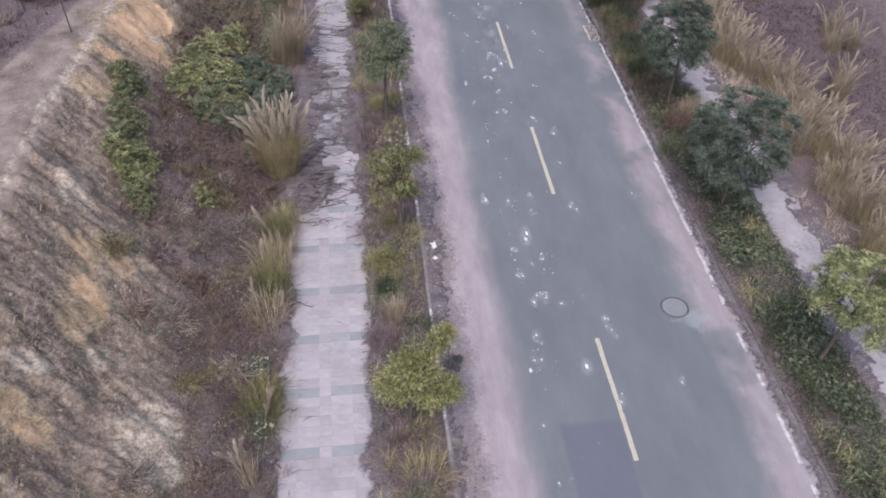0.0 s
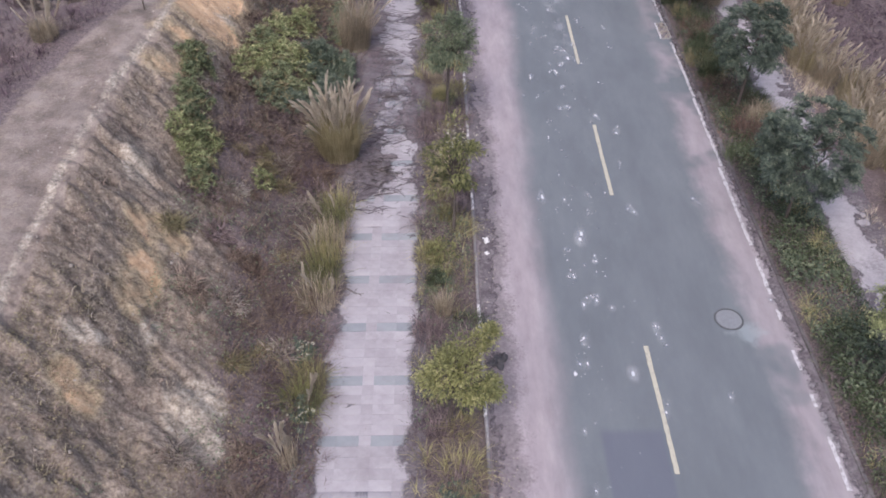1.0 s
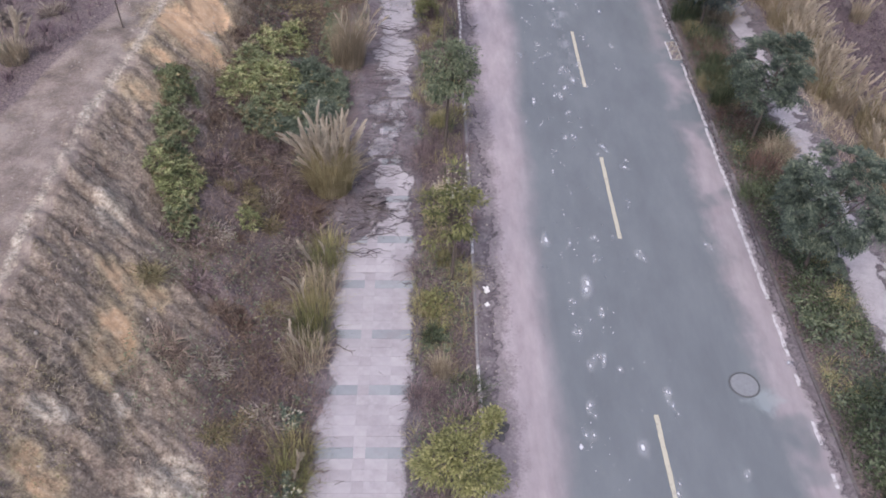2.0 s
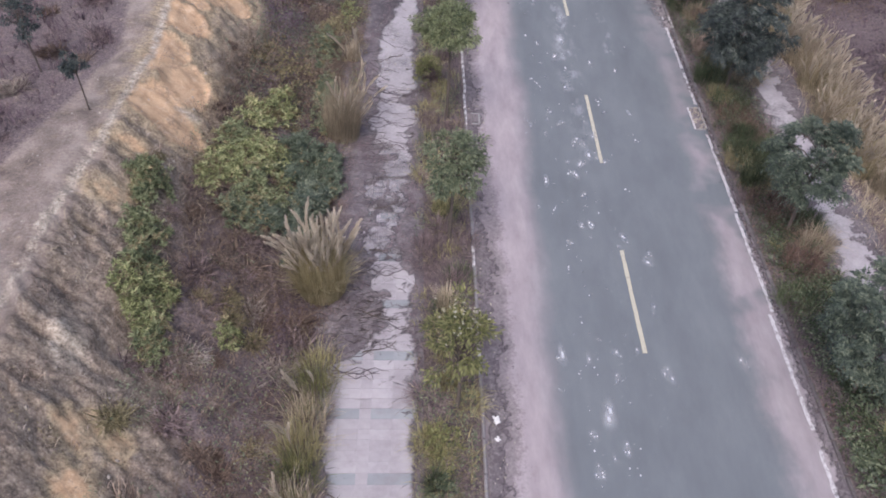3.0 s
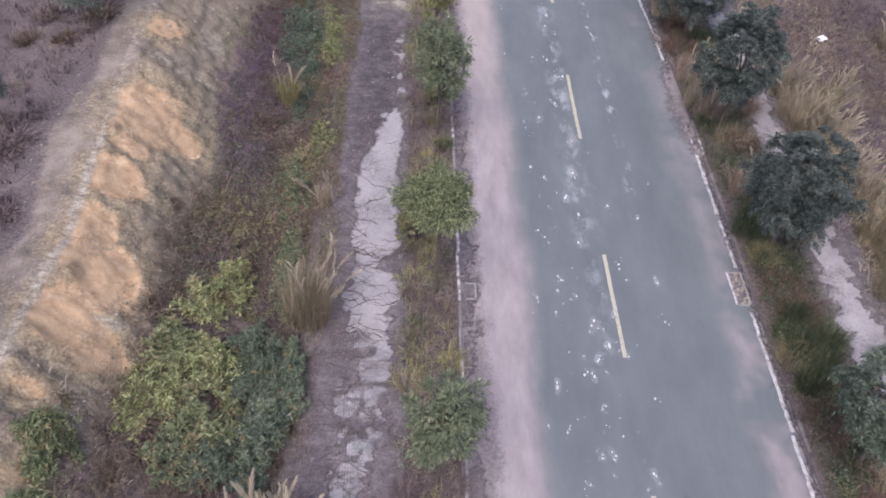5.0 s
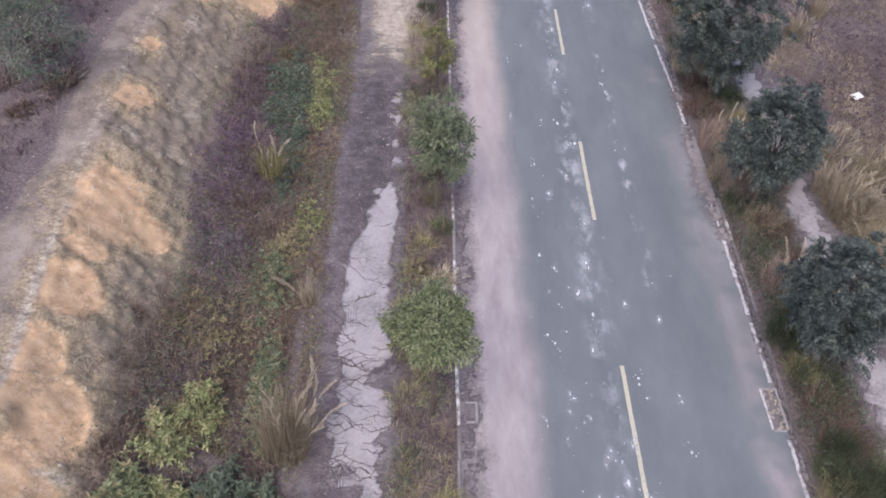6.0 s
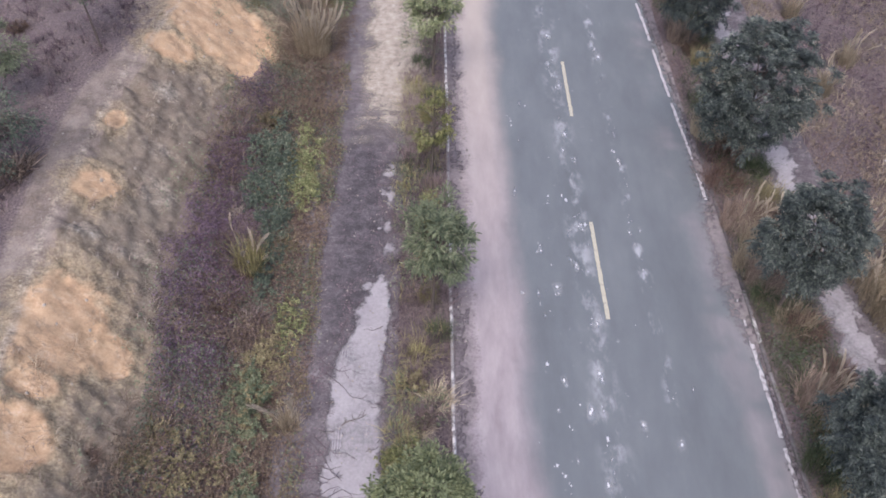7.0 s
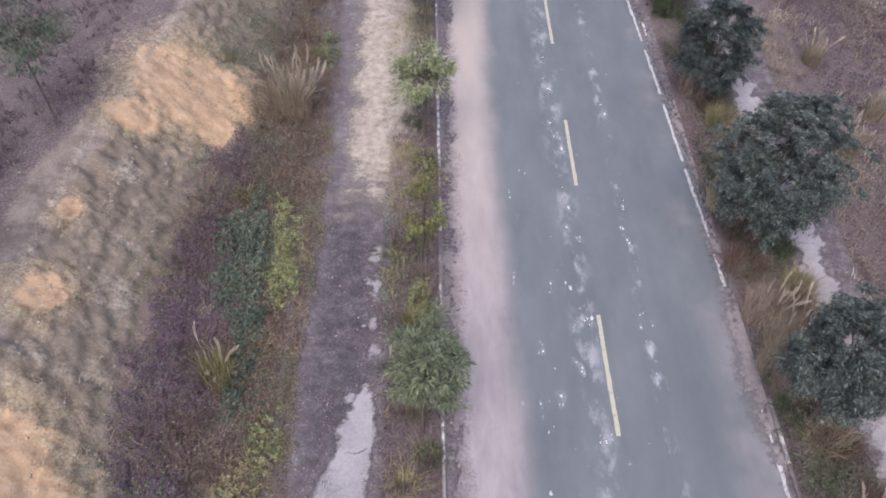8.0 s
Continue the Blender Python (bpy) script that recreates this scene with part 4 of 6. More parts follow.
def tree(x, y, crown_z, radius, half_z, seed, leaf, label, clumps=70, per=100, leaf_len=0.15, leaf_wide=0.055, lean=0.0, group="roadside trees", trunk_r=0.05, feathered=False, ragged=0.24, lobes=None):
    """A young roadside tree: trunk, limbs and a crown of leafy clumps with gaps."""
    r = np.random.default_rng(seed)
    top = thing("tree", pose(x, y, ground_at(x, y) - 0.03), label, "tree", group)
    fork = max(0.4, crown_z - half_z * 0.7)
    bend = r.normal(0, 0.05, 2)
    trunk = np.array([(0, 0, 0), (bend[0] * 0.5 + lean * 0.3, bend[1] * 0.5, fork * 0.5), (bend[0] + lean * 0.7, bend[1], fork), (bend[0] + lean, bend[1] * 1.5, crown_z + half_z * 0.6)])
    v, f = tube_arrays(trunk, np.array([trunk_r * 1.25, trunk_r, trunk_r * 0.8, 0.012]), 8)
    part("trunk", raw_mesh("trunk", v, f, BARK, True), top)
    centre = np.array([lean, bend[1], crown_z])
    half = np.array([radius, radius, half_z])
    dirs = random_dirs(r, clumps, -0.9, 1.0)
    reach = r.uniform(0.3, 1.0, clumps) ** 0.5
    bulge = 0.85 + ragged * np.array([noise.noise(Vector(d * 1.7) + Vector((seed * 3.1, 0, 0))) for d in dirs])[:, None] + r.uniform(-0.08, 0.12, (clumps, 1))
    heads = centre + dirs * half * reach[:, None] * bulge
    if lobes:
        near = r.choice(len(lobes), clumps, p=np.array([b[3] for b in lobes]) / sum(b[3] for b in lobes))
        spot = np.array(lobes)[near]
        heads = centre + spot[:, :3] + dirs * half * spot[:, 3:] * reach[:, None] * bulge
    for k in range(0, clumps, max(1, clumps // 16)):
        start = trunk[2] + (trunk[3] - trunk[2]) * r.uniform(-0.1, 0.7)
        mid = (start + heads[k]) / 2 + np.array([0, 0, 0.12 * radius])
        part("branch", raw_mesh("branch", *tube_arrays([start, mid, heads[k]], [trunk_r * 0.5, trunk_r * 0.3, 0.005], 5), BARK, True), top)
    if feathered:
        v, f = compound_leaves(r, heads, unit(heads - centre), leaf_len * 1.95, max(6, per // 9), 5)
    else:
        n = clumps * per
        which = np.repeat(np.arange(clumps), per)
        d = random_dirs(r, n, -0.7, 1.0)
        size = (radius * 0.3 * r.uniform(0.6, 1.25, clumps))[which]
        base = heads[which] + d * (size * r.uniform(0.15, 1.0, n))[:, None] * np.array([1, 1, 0.75])
        out = unit(base - centre)
        along = unit(d * 0.7 + out * 0.6 + r.normal(0, 0.35, (n, 3)) - np.array([0, 0, 0.35]))
        up = unit(np.array([0, 0, 1.0]) + out * 0.5 + r.normal(0, 0.3, (n, 3)))
        v, f = leaf_arrays(base, along, up, leaf_len * r.uniform(0.6, 1.25, n), leaf_wide * r.uniform(0.7, 1.2, n))
    part("crown", raw_mesh("crown", v, f, leaf), top)
    return top


def shrub(x, y, rx, ry, high, seed, leaf, label, count=3500, leaf_len=0.175, leaf_wide=0.05, name="shrub", group="bank shrubs"):
    """A low sprawling shrub that follows the slope, of many small leaves over a few stems."""
    r = np.random.default_rng(seed)
    z0 = ground_at(x, y)
    top = thing(name, pose(x, y, z0), label, "shrub", group)
    stems = []
    for k in range(7):
        a, s = r.uniform(0, 2 * np.pi), r.uniform(0.3, 0.7)
        dx, dy = math.cos(a) * rx * s, math.sin(a) * ry * s
        z1 = ground_at(x + dx, y + dy) - z0
        stems.append(tube_arrays([(dx * 0.3, dy * 0.3, (ground_at(x + dx * 0.3, y + dy * 0.3) - z0) - 0.05), (dx * 0.7, dy * 0.7, z1 * 0.7 + high * 0.4), (dx, dy, z1 + high * 0.75)], [0.018, 0.012, 0.004], 4))
    part("stem", raw_mesh("stem", *joined(*stems), BARK), top)
    heads = count // 9
    t, s = r.uniform(0, 2 * np.pi, heads), r.uniform(0, 1, heads) ** 0.6
    edge = 0.4 + 1.25 * fbm(np.cos(t) * 2.4 + seed, np.sin(t) * 2.4, seed, 4, 0.6) + np.abs(r.normal(0, 0.16, heads))
    px, py = np.cos(t) * s * rx * edge, np.sin(t) * s * ry * edge
    dome = np.sqrt(np.clip(1 - 0.8 * s * s, 0, 1)) * (0.05 + 1.7 * fbm((px + x) * 2.2, (py + y) * 2.2, seed + 5, 3))
    gap = fbm((px + x) * 1.7, (py + y) * 1.7, 91, 3) - 0.12 * (1 - s) + 0.05 * r.normal(0, 1, heads)
    ok = gap < 0.6
    px, py, dome, heads = px[ok], py[ok], dome[ok], int(ok.sum())
    pz = cover_height(px + x, py + y) - z0 + high * dome * r.uniform(0.3, 1.0, heads) ** 0.5 + 0.03
    which = np.repeat(np.arange(heads), 9)
    n = len(which)
    base = np.stack([px, py, pz], 1)[which] + r.normal(0, 0.015, (n, 3))
    along = unit(random_dirs(r, n, -0.35, 0.75))
    up = unit(np.array([0, 0, 1.0]) + r.normal(0, 0.35, (n, 3)))
    size = r.uniform(0.6, 1.3, heads)[which] * r.uniform(0.75, 1.2, n)
    v, f = leaf_arrays(base, along, up, leaf_len * size, leaf_wide * size)
    stray = r.random(n // 9) < (0.03 if leaf in (LEAF_BLUE, LEAF_DARK, SHRUB_GREY) else 0.17)
    dead = np.repeat(stray, 9)[:n]
    dead = np.concatenate([dead, dead])
    part("withered_foliage", raw_mesh("withered_foliage", v, f[dead], OLIVE_DULL), top, "half-dry olive leaves")
    f = f[~dead]
    part("foliage", raw_mesh("foliage", v, f, leaf), top)
    return top


def plume_mesh(seed, length=0.55, mat=PLUME, full=1.0):
    """A feathery seed head on the end of its stalk, its foot at the origin, pointing up and nodding over."""
    r = np.random.default_rng(seed)
    n = int((190 if mat is PLUME else 120) * full)
    s = r.uniform(0, 1, n)
    base = np.stack([0.22 * s ** 2 * length, np.zeros(n), (s - 0.1 * s ** 2) * length], 1)
    along = unit(flat_dirs(r, n) * r.uniform(0.08, 0.4 * full, n)[:, None] + np.stack([0.1 + 0.55 * s, np.zeros(n), np.ones(n)], 1))
    wide = np.sin(np.pi * np.clip(s * 0.8 + 0.14, 0, 1))
    v, f = leaf_arrays(base, along, unit(random_dirs(r, n)), (0.06 + 0.14 * wide) * length / 0.6 * r.uniform(0.6, 1.15, n) * full, r.uniform(0.009, 0.019, n) * (1.0 if mat is PLUME else 1.35))
    return raw_mesh("plume", v, f, mat)


REED = leafy("olive_reed_blades", [(0.05, (0.23, 0.2, 0.115)), (0.5, (0.42, 0.365, 0.215)), (1, (0.66, 0.585, 0.39))], 0.75, 0.3)
PLUMES = [plume_mesh(k, 0.62 + 0.06 * k, PLUME, 0.85) for k in range(4)]
FIELD_PLUME = leafy("tan_seed_plumes", [(0.05, (0.47, 0.405, 0.315)), (0.5, (0.64, 0.565, 0.45)), (1, (0.8, 0.73, 0.60))], 0.9, 0.5)
FIELD_PLUMES = [plume_mesh(20 + k, 0.42 + 0.06 * k, FIELD_PLUME, 0.85) for k in range(4)]


def reed_clump(x, y, high, spread, seed, blades, plumes, blade_mat, label, name="reed_clump", group="reed clumps", fan=0.55, lean_to=(0.0, 0.0), sway=None, heads=PLUMES):
    """A fountain of long blades with feathery seed heads on thin stalks."""
    r = np.random.default_rng(seed)
    top = thing(name, pose(x, y, ground_at(x, y) - 0.02), label, "reed grass", group)
    blades = int(blades * 1.6)
    lean = flat_dirs(r, blades)
    foot = lean * (spread * 0.42 * np.sqrt(r.uniform(0, 1, blades)))[:, None]
    if sway is not None:
        lean = unit(lean * 0.55 + np.array(sway))
    v, f = blade_arrays(foot, unit(lean + r.normal(0, 0.6, (blades, 3)) * [1, 1, 0]), high * r.uniform(0.4, 0.95, blades), r.uniform(0.008, 0.018, blades), r.uniform(0.1, 1.0, blades) ** 2.0 * spread / high)
    part("foliage", raw_mesh("foliage", v, f, blade_mat), top)
    for k in range(plumes):
        a, s = r.uniform(0, 2 * np.pi), r.uniform(0.05, 1) ** 0.6
        d = np.array([math.cos(a) * s * fan + lean_to[0], math.sin(a) * s * fan * 0.75 + lean_to[1], 1.0])
        d = d / np.linalg.norm(d)
        head = d * high * r.uniform(0.36, 0.84)
        root = np.array([d[0], d[1], 0]) * spread * 0.4
        head = head + root * 0.8
        stalk = part("stalk", raw_mesh("stalk", *tube_arrays([root, (root + head) / 2 + np.array([0, 0, 0.05]), head], [0.006, 0.005, 0.004], 3), STRAW), top)
        turn = Vector(d + np.array([0.25 * d[0], 0.25 * d[1], 0])).to_track_quat("Z", "X").to_matrix().to_4x4()
        part("plume", heads[k % 4], stalk, at=Matrix.Translation(head) @ turn @ pose(0, 0, 0, 0, 0, r.uniform(0, 360)) @ Matrix.Scale(r.uniform(0.9, 1.5), 4))
    return top


def scatter(r, n, x0, x1, y0, y1, keep=None):
    x, y = r.uniform(x0, x1, n), r.uniform(y0, y1, n)
    if keep is not None:
        ok = r.uniform(0, 1, n) < keep(x, y)
        x, y = x[ok], y[ok]
    return x, y


def grass_field(name, label, mat, n, area, high, wide, keep=None, bend=(0.2, 0.9), seed=0, lean=None, lift=0.0, category="grass"):
    r = np.random.default_rng(seed)
    x, y = scatter(r, n, *area, keep)
    k = len(x)
    seat = np.arange(k) // 9 * 9
    dx, dy = r.normal(0, 0.07, k), r.normal(0, 0.07, k)
    x, y = x[seat] + dx, y[seat] + dy
    base = np.stack([x, y, cover_height(x, y) - 0.01 + lift], 1)
    way = unit(flat_dirs(r, k) + np.stack([dx, dy, np.zeros(k)], 1) * 14)
    if lean is not None:
        way = unit(way * 0.6 + np.array(lean))
    v, f = blade_arrays(base, way, r.uniform(*high, k) * (0.6 + 0.8 * fbm(x * 0.8, y * 0.8, seed + 1, 3)), r.uniform(*wide, k), r.uniform(*bend, k))
    return tagged(new(name, raw_mesh(name, v, f, mat)), label, category, kind="stuff")


def leaf_field(name, label, mat, n, area, high, size, keep=None, seed=0, category="ground cover", flat=0.35):
    r = np.random.default_rng(seed)
    x, y = scatter(r, n, *area, keep)
    k = len(x)
    mound = fbm(x * 1.5, y * 1.5, seed + 2, 3)
    base = np.stack([x, y, cover_height(x, y) + r.uniform(0, 1, k) * (high[0] + (high[1] - high[0]) * mound)], 1)
    length = r.uniform(*size, k)
    v, f = leaf_arrays(base, unit(flat_dirs(r, k) + np.stack([np.zeros(k), np.zeros(k), r.normal(0, flat, k)], 1)), unit(np.array([0, 0, 1.0]) + r.normal(0, flat, (k, 3))), length, length * 0.5)
    return tagged(new(name, raw_mesh(name, v, f, mat)), label, category, kind="stuff")


def bank_u(x, y):
    return (-9.7 - x) / (-9.7 - lerp_table(y, CREST_X))


def patchy(x, y, seed, scale=0.6, low=0.42, high=0.6):
    return np.clip((fbm(x * scale, y * scale, seed, 3) - low) / (high - low), 0, 1)


def fading(x, y, edge, full):
    """Thins a field out towards its outer edge in x and its two ends in y."""
    return np.clip((x - edge) / (full - edge) + 0.6 * (fbm(x * 0.4, y * 0.4, 571, 3) - 0.5), 0, 1) * np.clip((y + 1) / 5, 0, 1) * np.clip((57 - y) / 4, 0, 1)


# ---- roadside trees ----
tree(-5.65, 2.8, 2.1, 0.95, 1.0, 101, LEAF_YELLOW, "small tree with bright yellow-green leaves on the weedy verge", 46, 120, 0.1, 0.045, 0.2, ragged=0.6, lobes=((-0.35, 0.0, 0.0, 0.62), (0.5, -0.15, -0.25, 0.55), (0.6, 0.5, 0.75, 0.36), (0.0, 0.3, 0.3, 0.5)))
SPARSE_TREE = tree(-5.35, 9.9, 2.6, 0.95, 1.35, 102, LEAF_YELLOW, "sparse tree with yellowing leaves and bare twigs on the verge", 30, 60, 0.15, 0.05, ragged=0.7)
tree(-5.45, 16.0, 3.3, 0.98, 1.1, 103, LEAF_MID, "slim young tree with dark green leaves on the weedy verge", 44, 90, 0.14, 0.055)
tree(-5.4, 22.3, 3.8, 1.08, 1.05, 104, LEAF_FRESH, "round young tree with fresh green leaves on the weedy verge", 64, 130, 0.11, 0.045)
tree(-5.25, 29.8, 3.1, 1.0, 2.2, 105, LEAF_MID, "slim leafy green tree with a thin trunk on the verge", 60, 70, 0.17, 0.05, ragged=0.5)
tree(-5.3, 35.5, 2.5, 0.7, 1.3, 106, LEAF_YELLOW, "thin tree with sparse yellow-green leaves on the verge", 20, 60, 0.14, 0.05)
tree(-5.2, 41.4, 2.9, 1.1, 0.9, 107, LEAF_FRESH, "young green tree with a bare thin trunk beside sandy soil", 34, 90, 0.15, 0.055)
tree(-5.2, 48.0, 3.0, 1.2, 1.0, 108, LEAF_FRESH, "young green tree with a bare thin trunk beside sandy soil", 34, 90, 0.15, 0.055)
EAST = "broad dark green tree with drooping compound leaves on the verge"
tree(5.6, 3.75, 2.9, 1.5, 1.2, 111, LEAF_LIGHT, "leaning tree with light green feathery leaves beside the footpath", 75, 110, 0.17, 0.06, 0.4, feathered=True)
tree(5.3, 10.4, 2.6, 1.75, 1.6, 112, LEAF_DARK, EAST, 150, 130, 0.17, 0.06, 0.1, feathered=True)
tree(5.4, 16.6, 3.0, 1.4, 1.5, 113, LEAF_DARK, EAST, 105, 130, 0.17, 0.06, 0.0, feathered=True)
tree(5.35, 24.2, 2.9, 1.7, 1.8, 114, LEAF_BLUE, EAST, 190, 130, 0.17, 0.06, 0.0, feathered=True)
tree(5.05, 30.1, 3.4, 1.5, 1.8, 115, LEAF_BLUE, EAST, 190, 130, 0.17, 0.06, 0.0, feathered=True)
tree(5.3, 36.8, 3.3, 2.15, 2.5, 116, LEAF_BLUE, EAST, 300, 130, 0.17, 0.06, 0.0, feathered=True)
tree(5.2, 43.6, 2.8, 1.55, 1.7, 117, LEAF_BLUE, EAST, 150, 130, 0.17, 0.06, 0.0, feathered=True)
tree(5.3, 49.6, 2.8, 1.7, 1.7, 118, LEAF_DARK, EAST, 80, 100, 0.17, 0.06, 0.0, feathered=True)
tree(5.3, 56.0, 2.8, 1.7, 1.7, 119, LEAF_DARK, EAST, 70, 100, 0.17, 0.06, 0.0, feathered=True)

# ---- saplings on the plateau ----
SAP = "thin planted sapling with a small dark crown on bare soil"
for k, (x, y, cz, rad, hz, leaf, clumps) in enumerate(((-16.1, 17.9, 1.6, 0.38, 0.4, LEAF_BLUE, 12), (-18.3, 20.2, 2.0, 0.7, 0.7, LEAF_BLUE, 22), (-18.1, 25.8, 1.8, 0.5, 0.5, LEAF_BLUE, 14),
                                                       (-17.7, 32.3, 1.9, 1.6, 1.4, LEAF_DARK, 80), (-18.7, 36.2, 1.8, 1.2, 1.0, LEAF_MID, 44))):
    tree(x, y, cz, rad, hz, 121 + k, leaf, SAP, clumps, 60, 0.12, 0.045, 0.0, "plateau saplings", 0.025)
tree(-16.6, 39.1, 3.2, 1.6, 1.1, 130, SHRUB_GREY, "slender tree with wispy grey-green leaves on the plateau", 52, 70, 0.15, 0.045, -0.3, "plateau saplings", 0.03)

# ---- shrubs on the bank ----
FLOWERING = []
VINE = "bright green leafy creeper spreading down the earth bank"
DENSE = "dense green shrub at the foot of the earth bank"
UPPER_SHRUBS = (
        (-14.0, 15.5, 0.55, 0.75, 0.35, LEAF_FRESH, 2600, VINE), (-13.8, 13.9, 0.42, 0.7, 0.3, LEAF_FRESH, 1500, VINE), (-13.4, 11.9, 0.7, 0.95, 0.4, LEAF_LIGHT, 3600, VINE), (-13.6, 12.8, 0.45, 0.5, 0.35, LEAF_FRESH, 1300, VINE),
        (-13.1, 10.7, 0.38, 0.5, 0.35, LEAF_FRESH, 1100, VINE), (-11.9, 20.4, 0.55, 0.85, 0.4, LEAF_LIGHT, 2300, VINE), (-12.3, 19.3, 0.55, 0.85, 0.4, LEAF_FRESH, 2300, VINE), (-11.5, 18.9, 0.8, 1.05, 0.5, LEAF_LIGHT, 3600, DENSE),
        (-12.3, 17.9, 0.65, 0.75, 0.4, LEAF_LIGHT, 2100, VINE), (-12.75, 17.0, 0.38, 0.55, 0.3, LEAF_LIGHT, 1000, VINE), (-11.3, 17.4, 0.85, 0.9, 0.45, LEAF_FRESH, 3000, DENSE), (-11.7, 16.1, 0.6, 0.6, 0.35, LEAF_MID, 1500, DENSE),
        (-10.8, 16.2, 0.55, 0.65, 0.4, SHRUB_GREY, 1700, DENSE), (-10.3, 19.2, 0.75, 1.2, 0.55, SHRUB_GREY, 3600, DENSE), (-9.45, 18.8, 0.6, 1.3, 0.4, SHRUB_GREY, 2600, DENSE), (-9.9, 17.2, 0.65, 0.8, 0.45, LEAF_DARK, 2000, DENSE), (-10.0, 15.3, 0.4, 0.95, 0.45, LEAF_DARK, 1800, DENSE))
TOE_SHRUBS = (
        (-9.8, 23.4, 0.5, 1.0, 0.45, LEAF_MID, 1800, DENSE), (-11.2, 21.9, 0.5, 0.8, 0.4, LEAF_LIGHT, 1300, DENSE), (-11.4, 11.6, 0.28, 0.35, 0.4, LEAF_LIGHT, 420, "small green shrub among dry brown undergrowth"),
        (-10.1, 26.3, 0.65, 1.3, 0.4, LEAF_MID, 2600, DENSE), (-11.3, 24.4, 1.0, 1.5, 0.3, OLIVE_DULL, 1500, "thin yellow-green shrub among dry undergrowth"), (-10.6, 35.4, 0.8, 2.1, 0.5, LEAF_DARK, 7000, DENSE), (-10.15, 33.0, 0.5, 1.1, 0.4, LEAF_DARK, 1900, DENSE),
        (-9.55, 35.8, 0.6, 1.8, 0.25, LEAF_LIGHT, 5600, "yellow-green low shrub beside the soil path"), (-10.1, 31.0, 0.45, 1.0, 0.35, LEAF_DARK, 1500, DENSE), (-9.3, 29.2, 0.45, 1.0, 0.3, LEAF_LIGHT, 900, DENSE), (-9.8, 27.9, 0.6, 1.0, 0.3, OLIVE_DULL, 900, DENSE), (-9.75, 22.6, 0.45, 1.6, 0.45, LEAF_MID, 2600, DENSE),
        (-9.0, 46.3, 0.5, 1.0, 0.4, LEAF_MID, 1200, DENSE), (-9.5, 5.0, 0.3, 0.5, 0.35, LEAF_DARK, 500, DENSE), (-9.3, 2.9, 0.28, 0.5, 0.4, LEAF_DARK, 500, DENSE))
for k, (x, y, rx, ry, h, leaf, count, label) in enumerate(UPPER_SHRUBS + TOE_SHRUBS):
    small = y > 22 or y < 9
    bush = shrub(x, y, rx * 0.88, ry, h * (1.0 if small else 1.4), 200 + k, leaf, label, int(count * (1.5 if small else 1.35)), 0.095 if small else 0.145, 0.042 if small else 0.047)
    if y < 6:
        FLOWERING.append(bush)


for k, (x, y, rx, ry, h, leaf, count, label) in enumerate((
        (-6.15, 24.6, 0.55, 0.65, 1.0, LEAF_YELLOW, 2600, "round yellow-green bush beside the footpath"), (-5.75, 8.6, 0.4, 0.7, 0.5, LEAF_YELLOW, 900, "yellow-green weedy bush on the narrow verge"), (-5.8, 7.3, 0.35, 0.5, 0.4, LEAF_MID, 600, "low green bush on the narrow verge"),
        (-5.3, 31.6, 0.4, 0.7, 0.5, LEAF_LIGHT, 1000, "light green bush on the narrow verge"), (-5.35, 33.6, 0.4, 0.9, 0.5, LEAF_LIGHT, 1200, "light green bush on the narrow verge"), (-5.1, 39.3, 0.5, 0.7, 0.6, LEAF_YELLOW, 1100, "pale yellow-green bush on the narrow verge"),
        (-5.7, 12.2, 0.45, 0.7, 0.5, OLIVE_DULL, 800, "dull olive bush on the narrow verge"), (-5.8, 27.4, 0.35, 0.6, 0.4, OLIVE_DULL, 600, "dull olive bush on the narrow verge"), (-5.5, 0.6, 0.4, 0.5, 0.4, LEAF_DARK, 600, "dark green bush on the narrow verge"))):
    shrub(x, y, rx, ry, h, 260 + k, leaf, label, count, 0.09, 0.04, group="verge shrubs")


# ---- blossoms on two bushes and a tree ----
def blossoms(parent, n, half, high, size, seed):
    r = np.random.default_rng(seed)
    base = np.stack([r.normal(0, half, n), r.normal(0, half, n), high + r.normal(0, 0.12, n)], 1)
    petals = [leaf_arrays(base, unit(flat_dirs(r, n) + [0, 0, 0.15]), np.tile([0, 0, 1.0], (n, 1)), size * r.uniform(0.7, 1.2, n), size * r.uniform(0.5, 0.8, n)) for _ in range(4)]
    return part("blossom", raw_mesh("blossom", *joined(*petals), BLOSSOM), parent, "small white blossoms")


for ob in FLOWERING:
    blossoms(ob, 16, 0.2, 0.42, 0.05, 11)
blossoms(SPARSE_TREE, 42, 0.35, 3.75, 0.04, 12)


# ---- dry bushes on the bank ----
def dry_bush_mesh(seed, mat):
    """A fuzzy mound of dead stems and curled leaves, about a metre across."""
    r = np.random.default_rng(seed)
    n = 230
    way = unit(random_dirs(r, n, 0.02, 1.0) * np.array([1.0, 1.0, 0.75]))
    foot = flat_dirs(r, n) * (0.22 * np.sqrt(r.uniform(0, 1, n)))[:, None]
    long = r.uniform(0.25, 0.52, n) * (0.6 + 0.8 * value_noise(way[:, 0] * 2 + seed, way[:, 1] * 2, seed))
    stems = leaf_arrays(foot, way, unit(random_dirs(r, n)), long, r.uniform(0.014, 0.029, n))
    m = 300
    pick = r.integers(0, n, m)
    at = foot[pick] + way[pick] * (long[pick] * r.uniform(0.35, 1.0, m))[:, None]
    leaves = leaf_arrays(at, unit(random_dirs(r, m, -0.6, 0.5)), unit(random_dirs(r, m)), r.uniform(0.04, 0.1, m), r.uniform(0.015, 0.035, m))
    return raw_mesh("dry_bush", *joined(stems, leaves), mat)


